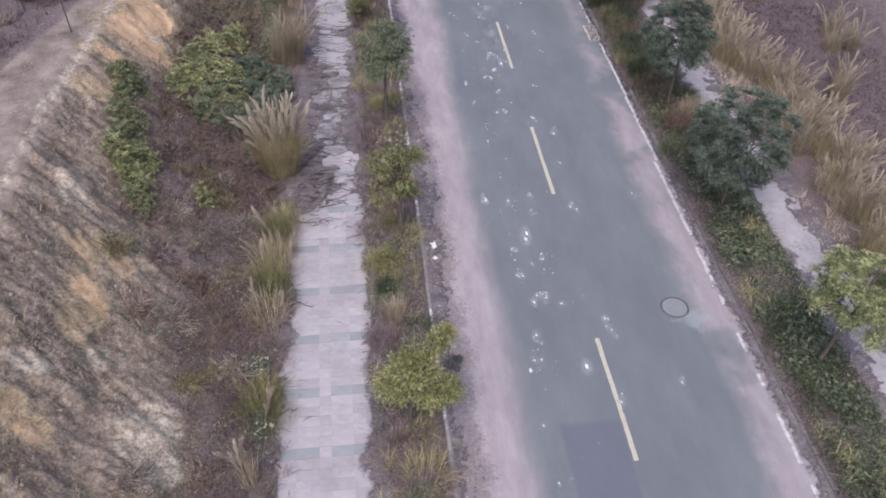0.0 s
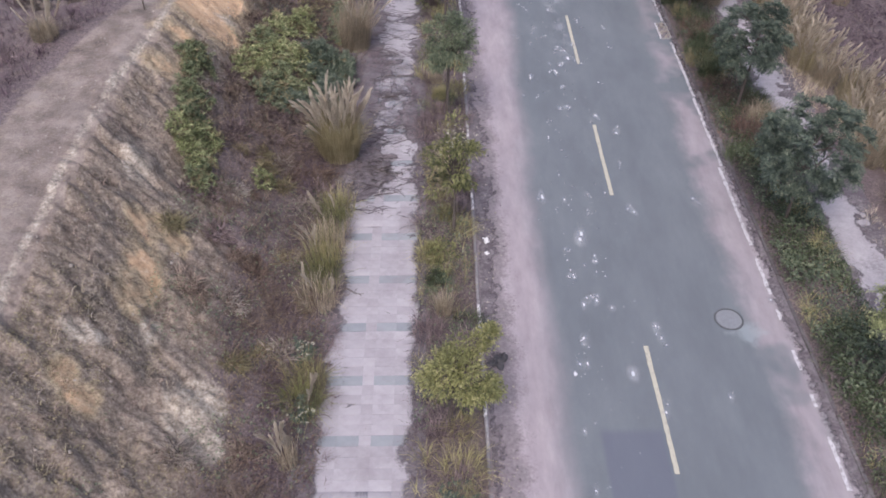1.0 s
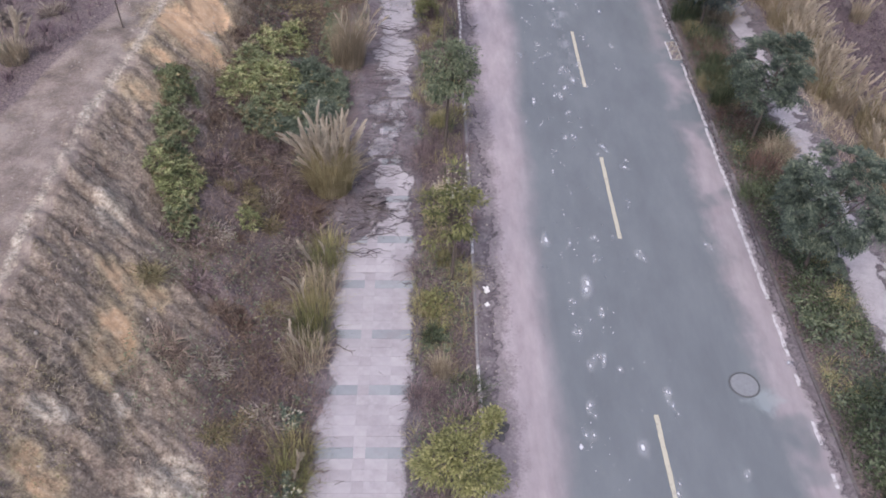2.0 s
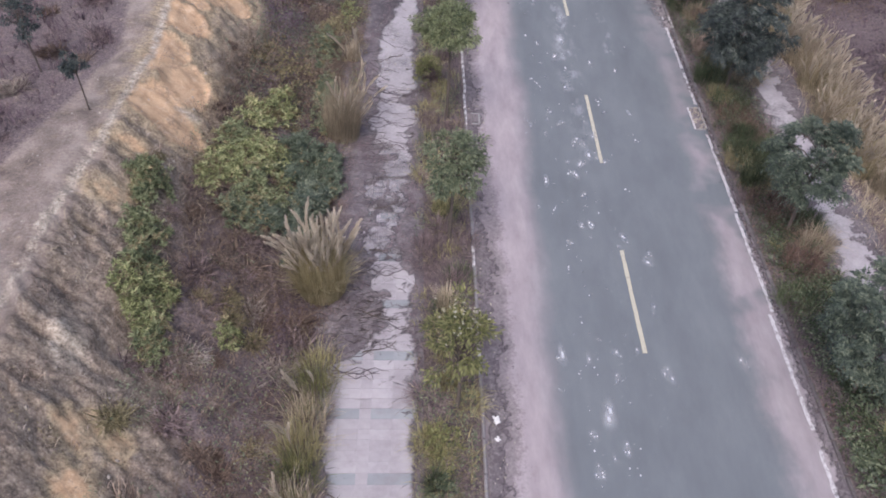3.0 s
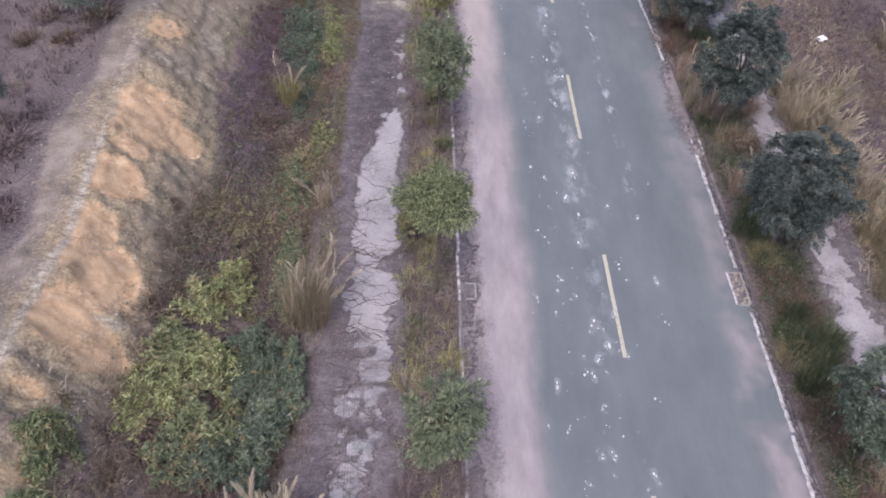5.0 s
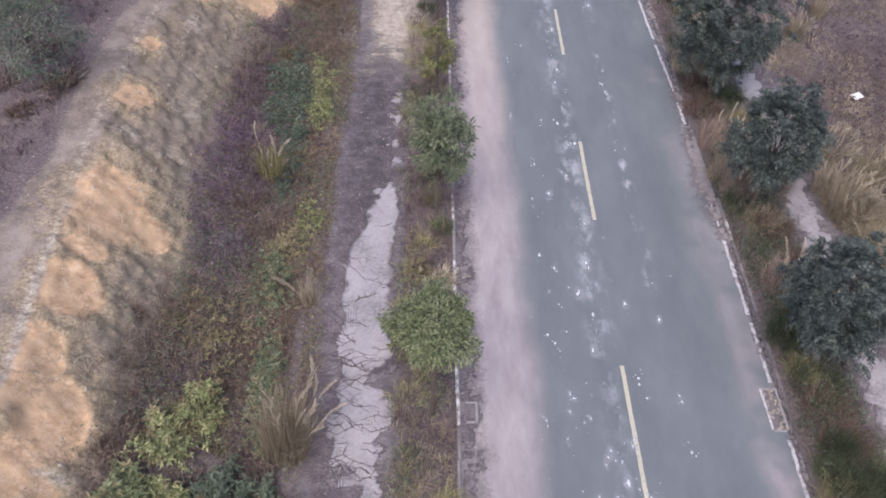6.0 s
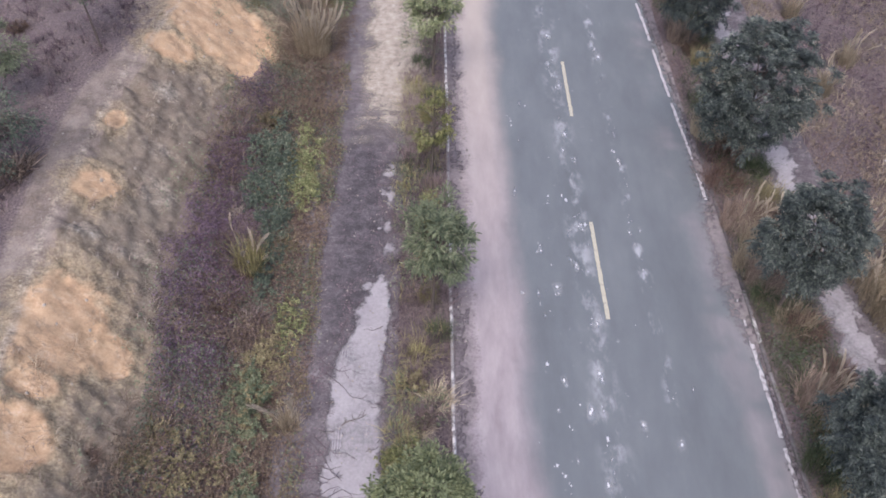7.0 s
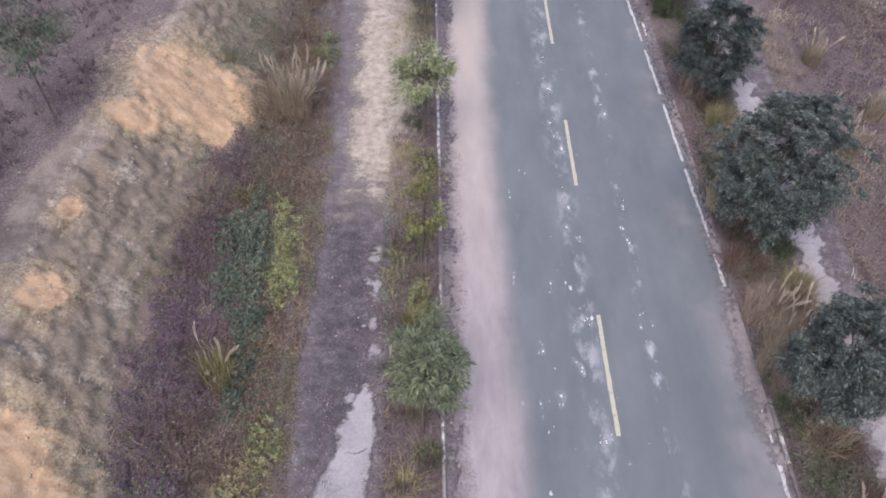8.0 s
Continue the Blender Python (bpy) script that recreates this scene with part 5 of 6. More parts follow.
DRY_KINDS = [(mat, [dry_bush_mesh(40 + 7 * k + j, mat) for j in range(2)], label) for k, (mat, label) in enumerate((
    (DRY_DARK, "dark brown dead bush on the earth bank"), (BROWN_GRASS, "brown dry bush on the earth bank"), (PURPLE_GRASS, "purple-brown withered bush on the earth bank"),
    (DRY_GREY, "grey-brown dead bush on the earth bank"), (OLIVE_DULL, "dull olive half-dry bush on the earth bank")))]
r = np.random.default_rng(77)
for k in range(430):
    y, u = r.uniform(-2, 50), r.uniform(0.0, 1.0) ** 1.25
    x = -9.5 + u * (lerp_table(y, CREST_X) + 9.9)
    if blobs(np.array([x]), np.array([y]), OCHRE + PALE_ROCK)[0] > 0.35 or (u > growth_limit(y) + 0.08 and r.random() < 0.85) or (y < 10 and r.random() < 0.7) or (y > 22 and r.random() < 0.72):
        continue
    tone = fbm(np.array([x * 0.5]), np.array([y * 0.4]), 535, 3)[0] + r.normal(0, 0.1) + lerp_table(y, ((0, 0.16), (9, 0.12), (13, -0.06), (24, 0.0), (30, -0.05), (50, 0.02)))
    kind = int(np.clip((tone - 0.28) / 0.44 * 5, 0, 4))
    mat, meshes, label = DRY_KINDS[kind]
    bush = new("dry_bush", meshes[k % 2])
    wide = r.uniform(0.55, 1.25) * (1.0 if u < 0.7 else 0.7)
    tilt = 26 * (0.3 + u)
    bush.matrix_basis = pose(float(x), y, ground_at(float(x), y) - 0.03, 0, tilt, 0) @ pose(0, 0, 0, 0, 0, r.uniform(0, 360)) @ Matrix.Diagonal((wide, wide * r.uniform(0.8, 1.3), wide * r.uniform(0.5, 0.85), 1))
    tagged(bush, label, "bush", "dry bushes")

r = np.random.default_rng(78)
for k in range(95):
    y, x = r.uniform(10, 52), r.uniform(-22, -16.4)
    if lerp_table(y, CREST_X) - x < track_width(y) + 0.3 or fbm(np.array([x * 0.4]), np.array([y * 0.3]), 589, 3)[0] < 0.42:
        continue
    mat, meshes, label = DRY_KINDS[(0, 2, 2, 3, 1, 0)[k % 6]]
    bush = new("dry_bush", meshes[k % 2])
    wide = r.uniform(0.6, 1.5)
    bush.matrix_basis = pose(x, y, ground_at(x, y) - 0.03, 0, 0, r.uniform(0, 360)) @ Matrix.Diagonal((wide, wide * r.uniform(0.8, 1.3), wide * r.uniform(0.4, 0.8), 1))
    tagged(bush, label.replace("on the earth bank", "on the plateau"), "bush", "dry bushes")

# ---- tall reeds ----
BIGREED = "large reed grass clump with pale plumes at the bank foot"
reed_clump(-9.2, 13.9, 2.35, 1.5, 301, 2400, 90, REED, BIGREED, fan=0.43, lean_to=(-0.06, 0.08))
reed_clump(-9.1, 21.2, 2.5, 1.4, 302, 800, 26, TAN, "large wispy straw-coloured reed clump at the bank foot", fan=0.4, lean_to=(0.25, 0.1), sway=(0.5, 0.1, 0), heads=FIELD_PLUMES)
for k, (x, y, h) in enumerate(((-9.0, 11.0, 1.2), (-9.15, 10.2, 1.3), (-9.2, 9.3, 1.4), (-9.3, 8.5, 1.5), (-9.25, 7.7, 1.4), (-9.3, 6.9, 1.2), (-9.35, 4.0, 1.0), (-9.4, 3.3, 0.9))):
    reed_clump(x, y, h * 0.95, 1.2, 303 + 40 * k, 230, 3 if k % 2 else 0, (OLIVE, LEAF_YELLOW, STRAW)[k % 3], "yellow-green tall grass clump at the pavement edge")
reed_clump(-9.55, 1.6, 1.15, 0.6, 307, 90, 8, STRAW, "dry straw-coloured reed tuft at the pavement edge", fan=0.25)
reed_clump(-10.7, 31.2, 1.6, 1.0, 308, 220, 6, OLIVE, "thin reed clump with two pale plumes on the bank")
reed_clump(-9.9, 42.6, 2.2, 1.6, 309, 600, 38, STRAW, "dry straw-coloured reed clump at the bank foot")
reed_clump(-9.0, 26.0, 1.2, 0.6, 310, 200, 4, STRAW, "dry straw-coloured reed tuft at the pavement edge")
r = np.random.default_rng(5)
for k in range(48):
    y = 6.0 + k * 0.56 + r.normal(0, 0.3)
    x = lerp_table(y, ((6, 10.3), (9, 10.3), (12, 10.1), (17, 9.9), (22, 9.0), (33, 8.9))) + r.uniform(-0.9, 0.9)
    reed_clump(float(x), y, r.uniform(1.3, 1.85), r.uniform(1.1, 1.6), 320 + k, 300, int(r.integers(22, 32)), (STRAW, REED, TAN)[k % 3], "dry straw-coloured reed clump with feathery plumes by the field", lean_to=(0.15, -0.05), heads=FIELD_PLUMES)
reed_clump(-18.8, 15.7, 1.0, 1.0, 312, 400, 8, TAN, "dry tawny grass clump on the plateau")
for k, (x, y) in enumerate(((13.0, 17.6), (13.6, 18.4), (15.5, 21.5), (13.2, 26.5), (16.0, 27.0), (13.4, 33.0), (12.2, 44.0), (14.6, 37.4), (15.4, 38.4), (14.9, 36.3), (14.6, 21.5), (15.2, 23.0), (10.6, 47.0), (10.2, 41.5))):
    reed_clump(x, y, 1.4, 0.9, 380 + k, 260, 12, TAN, "dry straw-coloured reed clump standing in the brown field", heads=FIELD_PLUMES)
for k, (x, y) in enumerate(((6.3, 26.3), (5.3, 26.9), (6.2, 31.6), (5.2, 32.6), (4.9, 33.6), (6.0, 33.2), (4.8, 38.3), (5.6, 38.6), (5.0, 31.2), (6.3, 25.0), (5.0, 44.2))):
    reed_clump(x, y, r.uniform(0.9, 1.25), r.uniform(1.3, 1.7), 400 + k, 520, 12, BROWN_GRASS if k % 3 else TAN, "dry tawny grass clump arching over the verge", group="verge grass clumps", fan=0.5, lean_to=(0.35, 0.2), sway=(0.6, 0.35, 0), heads=FIELD_PLUMES)
r = np.random.default_rng(15)
for k in range(46):
    y = 14 + k * 0.82 + r.normal(0, 0.3)
    x = r.uniform(4.7, 6.2)
    mat, label = ((TAN, "tawny dry grass clump on the verge"), (OLIVE_DULL, "yellowing grass clump on the verge"), (GREEN_GRASS, "green grass clump on the verge"), (RUST, "rust-brown withered weed clump on the verge"))[int(r.choice(4, p=(0.22, 0.2, 0.38, 0.2)))]
    reed_clump(x, y, r.uniform(0.5, 0.9), r.uniform(1.0, 1.5), 820 + k, 300, 0, mat, label, "weed_tuft", "verge grass clumps", sway=(0.45, 0.25, 0))
for k, (x, y) in enumerate(((5.0, 20.3), (5.5, 19.6), (5.2, 21.3), (5.9, 20.4), (4.9, 18.9), (5.8, 26.0))):
    reed_clump(x, y, 0.9, 0.9, 420 + k, 380, 0, GREEN_GRASS, "green arching grass clump on the verge", group="verge grass clumps")
r = np.random.default_rng(16)
for k in range(74):
    y = 0.5 + k * 0.6 + r.normal(0, 0.25)
    x = r.uniform(-6.2, -4.95)
    mat, label = ((STRAW, "straw-coloured dry weeds on the narrow verge"), (OLIVE, "yellow-green weeds on the narrow verge"), (GREEN_GRASS, "dark green weeds on the narrow verge"), (PURPLE_GRASS, "withered brown weeds on the narrow verge"))[int(r.choice(4, p=(0.05, 0.2, 0.19, 0.56)))]
    reed_clump(x, y, r.uniform(0.35, 0.7), r.uniform(0.7, 1.2), 900 + k, 150, 0, mat, label, "weed_tuft", "verge weeds", sway=(0.3, 0.2, 0))
for k, (x, y, mat) in enumerate(((-5.6, 11.4, OLIVE), (-5.3, 12.8, OLIVE), (-5.6, 13.4, STRAW), (-5.8, 8.4, OLIVE), (-5.9, 7.6, GREEN_GRASS), (-5.7, 6.5, STRAW), (-5.6, 0.9, PURPLE_GRASS), (-5.7, 17.4, OLIVE), (-5.9, 24.6, PURPLE_GRASS),
                                 (-5.8, 18.6, STRAW), (-5.5, 26.2, PURPLE_GRASS), (-5.7, 27.4, PURPLE_GRASS), (-5.4, 30.4, OLIVE), (-5.4, 31.8, OLIVE), (-5.5, 33.2, OLIVE), (-5.3, 34.3, OLIVE), (-5.5, 37.0, OLIVE), (-5.4, 38.6, OLIVE), (-5.6, 10.6, OLIVE))):
    reed_clump(x, y, 0.55 + 0.2 * (k % 3), 0.6, 440 + k, 220, 0, mat, "weedy grass tuft growing on the narrow verge", "weed_tuft", "verge weeds")

# ---- undergrowth ----
bank_area = (-15.5, -9.0, -9, 52)
grass_field("dry_undergrowth", "dry brown fern and twig undergrowth covering the lower bank", WARM_BROWN, 90000, bank_area, (0.15, 0.5), (0.01, 0.022),
            lambda x, y: np.clip((growth_limit(y) + 0.1 - bank_u(x, y)) / 0.2, 0, 1) * (0.25 + 0.75 * patchy(x, y, 501)) * (1 - blobs(x, y, OCHRE)) * (1 - blobs(x, y, PALE_ROCK)), (0.4, 1.4), 61, (0.3, -0.25, 0), category="undergrowth")
leaf_field("dead_leaves", "withered dark brown leaves on the lower bank", DRY_DARK, 80000, bank_area, (0.05, 0.35), (0.04, 0.11),
           lambda x, y: np.clip((growth_limit(y) + 0.05 - bank_u(x, y)) / 0.2, 0, 1) * (0.2 + 0.8 * patchy(x, y, 503)) * (1 - blobs(x, y, PALE_ROCK)) * (1 - np.minimum(1, 1.5 * blobs(x, y, OCHRE))), 62, "undergrowth")
grass_field("bank_grass", "thin dry grass trailing down the eroded upper bank", TAN, 14000, bank_area, (0.12, 0.4), (0.01, 0.02),
            lambda x, y: np.clip((bank_u(x, y) - 0.3) / 0.2, 0, 1) * lerp_table(y, ((17, 1.0), (24, 0.5), (45, 0.5))) * patchy(x, y, 505, 0.9, 0.47, 0.6) * (1 - 0.9 * blobs(x, y, OCHRE)), (0.6, 1.5), 63, (0.4, -0.3, 0))
grass_field("bank_grass", "grey-brown dead grass matting the eroded upper bank", BROWN_GRASS, 16000, bank_area, (0.12, 0.4), (0.012, 0.024),
            lambda x, y: np.clip((bank_u(x, y) - 0.45) / 0.2, 0, 1) * np.clip((1.06 - bank_u(x, y)) / 0.1, 0, 1) * lerp_table(y, ((17, 1.0), (24, 0.35), (45, 0.4))) * patchy(x, y, 507, 0.8, 0.48, 0.6) * (1 - 0.95 * blobs(x, y, OCHRE)), (0.6, 1.5), 64, (0.4, -0.3, 0))
leaf_field("dead_leaves", "purple withered creeper leaves on the lower bank", PURPLE_VINE, 90000, (-13.4, -9.8, 22, 41), (0.05, 0.4), (0.04, 0.1),
           lambda x, y: np.clip(2.1 - np.hypot((x + 11.6) / 0.6, (y - 32.5) / 5.2) + 1.8 * (fbm(x * 0.6, y * 0.4, 583, 4) - 0.5), 0, 1) * (0.25 + 0.75 * patchy(x, y, 541, 0.45, 0.34, 0.5)) * (1 - np.minimum(1, 1.5 * blobs(x, y, OCHRE))), 78, "undergrowth")
leaf_field("path_edge_leaves", "green and brown leafy weeds along the foot of the bank", RUSTY, 30000, (-10.2, -8.6, 23, 50), (0.05, 0.35), (0.05, 0.12),
           lambda x, y: np.clip((-8.55 - x) / 0.35, 0, 1) * (0.25 + 0.75 * patchy(x, y, 533, 0.9)), 77, "weeds")


def toe_edge(x, y):
    """How surely low growth has crept out from the bank over the paving."""
    edge = lerp_table(y, ((14, -9.0), (19, -8.75), (23, -8.5), (32, -8.5), (37, -8.3), (42, -8.2), (50, -8.0))) + 0.5 * (fbm(x * 0.7, y * 0.9, 573, 4) - 0.5)
    return np.clip((edge - x) / 0.3, 0, 1) * np.clip((y - 19) / 3, 0, 1)


leaf_field("path_edge_leaves", "rusty brown leafy growth creeping over the paving", RUSTY, 26000, (-9.6, -8.0, 19, 46), (0.02, 0.22), (0.04, 0.1), lambda x, y: toe_edge(x, y) * (0.25 + 0.75 * patchy(x, y, 575, 0.9)), 92, "weeds")
leaf_field("path_edge_leaves", "olive leafy growth creeping over the paving", OLIVE_DULL, 16000, (-9.6, -8.0, 19, 46), (0.03, 0.26), (0.04, 0.1), lambda x, y: toe_edge(x, y) * patchy(x, y, 577, 0.7, 0.42, 0.6), 93, "weeds")
leaf_field("path_edge_leaves", "green leafy growth creeping over the paving", LEAF_MID, 14000, (-9.7, -8.1, 19, 46), (0.03, 0.28), (0.05, 0.11), lambda x, y: toe_edge(x, y) * patchy(x, y, 579, 0.6, 0.48, 0.62), 94, "weeds")
leaf_field("path_litter", "dead leaves strewn over the soil on the footpath", VIOLET, 42000, (-9.0, -6.4, 12, 41), (0.0, 0.04), (0.03, 0.09), lambda x, y: np.clip(west_mask(x, y) * 2, 0, 1) * (0.2 + 0.8 * patchy(x, y, 581, 1.2)), 95, "litter", 0.15)
# dark leaves: purple litter, with the shade on this strip in their colour
leaf_field("dead_leaves", "purple-grey litter with painted shade along the foot of the bank", FIELD_WEED, 64000, (-10.9, -9.0, -4, 23), (0.02, 0.2), (0.04, 0.1),
           lambda x, y: np.clip((x + 10.7) / 0.5, 0, 1) * (0.3 + 0.7 * patchy(x, y, 559, 0.8)), 86, "undergrowth")
leaf_field("low_carpet", "brown and rusty leafy growth matting the lower bank", RUSTY, 60000, (-13.4, -9.2, 21, 48), (0.04, 0.4), (0.05, 0.1),
           lambda x, y: np.clip((growth_limit(y) + 0.05 - bank_u(x, y)) / 0.15, 0, 1) * (0.3 + 0.7 * patchy(x, y, 561, 0.7)) * (1 - 0.75 * np.clip(1.9 - np.hypot((x + 11.6) / 0.6, (y - 32.5) / 5.2), 0, 1)) * (1 - np.minimum(1, 1.5 * blobs(x, y, OCHRE))), 87, "undergrowth")
leaf_field("low_carpet", "dull green leafy growth matting the lower bank", SHRUB_GREY, 34000, (-12.6, -8.9, 21, 48), (0.05, 0.4), (0.05, 0.1),
           lambda x, y: patchy(x, y, 563, 0.45, 0.46, 0.62) * (1 - np.minimum(1, 1.5 * blobs(x, y, OCHRE))), 88, "undergrowth")
leaf_field("creeping_weeds", "scattered small green weeds among the dry undergrowth", LEAF_MID, 26000, (-13.5, -9.0, -3, 50), (0.1, 0.4), (0.05, 0.11),
           lambda x, y: patchy(x, y, 509, 0.8, 0.5, 0.66) * 0.9, 65, "weeds")
def bank_mat(tone, width, seed, low=0.22):
    def keep(x, y):
        t = fbm(x * 0.55 + 0.3 * y, y * 0.45, 551, 4, 0.6) + 0.12 * (bank_u(x, y) - 0.5)
        upper = np.clip((bank_u(x, y) - low) / 0.15, 0, 1) * np.clip((1.04 - bank_u(x, y)) / 0.08, 0, 1)
        return upper * np.clip(1.4 - np.abs(t - tone) / width, 0, 1) * (1 - 0.93 * blobs(x, y, OCHRE)) * (1 - 0.85 * blobs(x, y, PALE_ROCK)) * patchy(x, y, seed, 1.6, 0.36, 0.52) * lerp_table(y, ((17, 1.0), (24, 0.4), (45, 0.45)))
    return keep


DOWN = (0.35, -0.22, 0)
grass_field("bank_mat", "grey dead grass matted down the earth bank", DRY_GREY, 17000, bank_area, (0.05, 0.15), (0.014, 0.028), bank_mat(0.58, 0.09, 553), (0.9, 1.7), 83, DOWN)
grass_field("bank_mat", "tan dead grass matted down the earth bank", TAN, 15000, bank_area, (0.05, 0.15), (0.014, 0.028), bank_mat(0.5, 0.06, 555), (0.9, 1.7), 84, DOWN)
grass_field("bank_mat", "brown dead grass matted down the earth bank", BROWN_GRASS, 24000, bank_area, (0.05, 0.15), (0.014, 0.028), bank_mat(0.42, 0.09, 557, 0.1), (0.9, 1.7), 85, DOWN)
leaf_field("bank_moss", "yellow-olive low growth on the eroded bank", OLIVE_DULL, 18000, (-15.6, -10.8, -6, 11), (0.02, 0.16), (0.03, 0.08),
           lambda x, y: patchy(x, y, 547, 0.55, 0.46, 0.62) * np.clip((9.5 - y) / 3, 0, 1) * (1 - blobs(x, y, PALE_ROCK)), 82, "undergrowth")
grass_field("plateau_grass", "dark withered grass on the plateau", VIOLET, 26000, (-24, -15.6, -1, 57), (0.15, 0.4), (0.014, 0.03),
            lambda x, y: np.clip((lerp_table(y, CREST_X) - x - track_width(y)) / 0.4, 0, 1) * (0.4 + 0.6 * patchy(x, y, 543, 0.5)) * fading(x, y, -24, -21), (0.3, 1.2), 79)
grass_field("plateau_grass", "dry purple-brown grass on the plateau", PURPLE_GRASS, 36000, (-24, -15.6, -1, 57), (0.12, 0.35), (0.01, 0.022),
            lambda x, y: np.clip((lerp_table(y, CREST_X) - x - track_width(y)) / 0.6, 0, 1) * (0.25 + 0.75 * patchy(x, y, 511, 0.5)) * fading(x, y, -24, -21), (0.3, 1.2), 66)
grass_field("path_edge_weeds", "dead weeds and litter between bank and footpath", PURPLE_GRASS, 26000, (-9.9, -8.6, -9, 52), (0.08, 0.3), (0.006, 0.016),
            lambda x, y: 0.3 + 0.7 * patchy(x, y, 513, 0.9), (0.4, 1.4), 67, (0.5, 0, 0), category="weeds")
west_verge = (-6.5, -4.85, -26, 56)
leaf_field("verge_litter", "dark purple-brown litter on the narrow verge", FIELD_WEED, 34000, west_verge, (0.03, 0.14), (0.04, 0.1), lambda x, y: 0.25 + 0.75 * patchy(x, y, 599, 0.8), 102, "litter")
grass_field("verge_weeds", "dry brown weeds on the narrow verge", PURPLE_GRASS, 32000, west_verge, (0.08, 0.35), (0.006, 0.016), lambda x, y: 0.3 + 0.7 * patchy(x, y, 515, 0.9), (0.4, 1.3), 68, category="weeds")
grass_field("verge_weeds", "olive and yellow weeds on the narrow verge", OLIVE, 18500, west_verge, (0.12, 0.5), (0.008, 0.02), lambda x, y: patchy(x, y, 517, 0.7, 0.46, 0.6) * lerp_table(y, ((21, 1), (23.5, 0.25), (28, 0.25), (30, 0.9))), (0.3, 1.1), 69, category="weeds")
leaf_field("verge_leaves", "small green leafy weeds on the narrow verge", LEAF_MID, 27000, west_verge, (0.05, 0.45), (0.05, 0.11), lambda x, y: patchy(x, y, 519, 0.6, 0.5, 0.64), 70, "weeds")
east_verge = (4.36, 6.5, -26, 56)
leaf_field("verge_cover", "low dark green ground cover on the verge", GREEN_GRASS, 108000, east_verge, (0.08, 0.4), (0.05, 0.12),
           lambda x, y: np.clip((x - 4.42) / 0.45, 0.1, 1) * lerp_table(y, ((-3, 1), (13, 0.95), (20, 0.35), (60, 0.25))) * np.clip((6.7 - x) / 0.5, 0.15, 1) * (0.12 + 0.88 * patchy(x, y, 521, 0.9, 0.38, 0.54)), 71)
leaf_field("verge_leaves", "mid-green small weeds among the verge cover", LEAF_MID, 9000, (4.45, 6.4, -4, 16), (0.1, 0.5), (0.05, 0.12), lambda x, y: patchy(x, y, 565, 0.8, 0.46, 0.62), 89, "weeds")
leaf_field("verge_leaves", "light green leafy weeds among the verge cover", SHRUB_GREY, 9000, (4.45, 6.4, -4, 30), (0.1, 0.55), (0.06, 0.13), lambda x, y: patchy(x, y, 567, 0.9, 0.48, 0.62), 90, "weeds")
leaf_field("verge_leaves", "broad olive-green leafy weeds among the verge cover", LEAF_MID, 7000, (4.5, 6.3, -4, 13), (0.15, 0.5), (0.09, 0.19), lambda x, y: patchy(x, y, 595, 0.9, 0.45, 0.62), 100, "weeds")
grass_field("verge_grass", "pale olive grass blades among the verge cover", OLIVE, 7000, (4.5, 6.2, -4, 16), (0.2, 0.5), (0.01, 0.02), lambda x, y: patchy(x, y, 597, 0.8, 0.48, 0.62), (0.4, 1.3), 101)
leaf_field("verge_litter", "dead brown leaves and soil crumbs over kerb and verge edge", VIOLET, 16000, (4.22, 4.75, -4, 56), (0.1, 0.2), (0.03, 0.08), lambda x, y: patchy(x, y, 585, 1.1, 0.4, 0.6), 96, "litter", 0.2)
grass_field("verge_grass", "withered purple-brown grass beside the footpath", PURPLE_GRASS, 22000, (5.6, 6.6, -6, 56), (0.08, 0.3), (0.007, 0.016), lambda x, y: np.clip((x - 5.7) / 0.4, 0, 1) * (0.3 + 0.7 * patchy(x, y, 587, 0.9)), (0.4, 1.3), 97)
grass_field("verge_grass", "green grass among the verge cover", GREEN_GRASS, 48000, east_verge, (0.12, 0.4), (0.008, 0.02), lambda x, y: 0.2 + 0.8 * patchy(x, y, 523), (0.4, 1.3), 72)
leaf_field("rusty_weeds", "rust-red withered weeds on the verge", RUST, 36000, east_verge, (0.05, 0.3), (0.04, 0.1), lambda x, y: lerp_table(y, ((-3, 0.3), (10, 0.35), (14, 0.8), (20, 0.7), (26, 0.4), (60, 0.4))) * patchy(x, y, 525, 0.8, 0.36, 0.55), 73, "weeds")
leaf_field("field_weeds", "purple withered weeds covering the lower field", FIELD_WEED, 80000, (10.2, 20, 0, 58), (0.05, 0.6), (0.06, 0.16), lambda x, y: np.clip((x - 10.0) / 1.0, 0, 1) * (0.5 + 0.5 * patchy(x, y, 545, 0.4)) * fading(x, y, 20, 17.5), 81, "weeds")
grass_field("field_grass", "dry brown grass covering the lower field", VIOLET, 23000, (8.0, 19, -1, 57), (0.12, 0.4), (0.01, 0.024), lambda x, y: (0.25 + 0.75 * patchy(x, y, 527, 0.4)) * fading(x, y, 19, 16.5), (0.4, 1.3), 74)
grass_field("field_grass", "tawny dead grass thinly covering the far field", TAN, 44000, (8.2, 19, 33, 58), (0.1, 0.32), (0.008, 0.02), lambda x, y: patchy(x, y, 591, 0.35, 0.4, 0.6) * fading(x, y, 19, 16.5), (0.4, 1.3), 98)
leaf_field("field_weeds", "brown withered weeds covering the far field", RUSTY, 40000, (8.2, 19, 31, 58), (0.03, 0.3), (0.05, 0.13), lambda x, y: patchy(x, y, 593, 0.3, 0.38, 0.56) * fading(x, y, 19, 16.5), 99, "weeds")
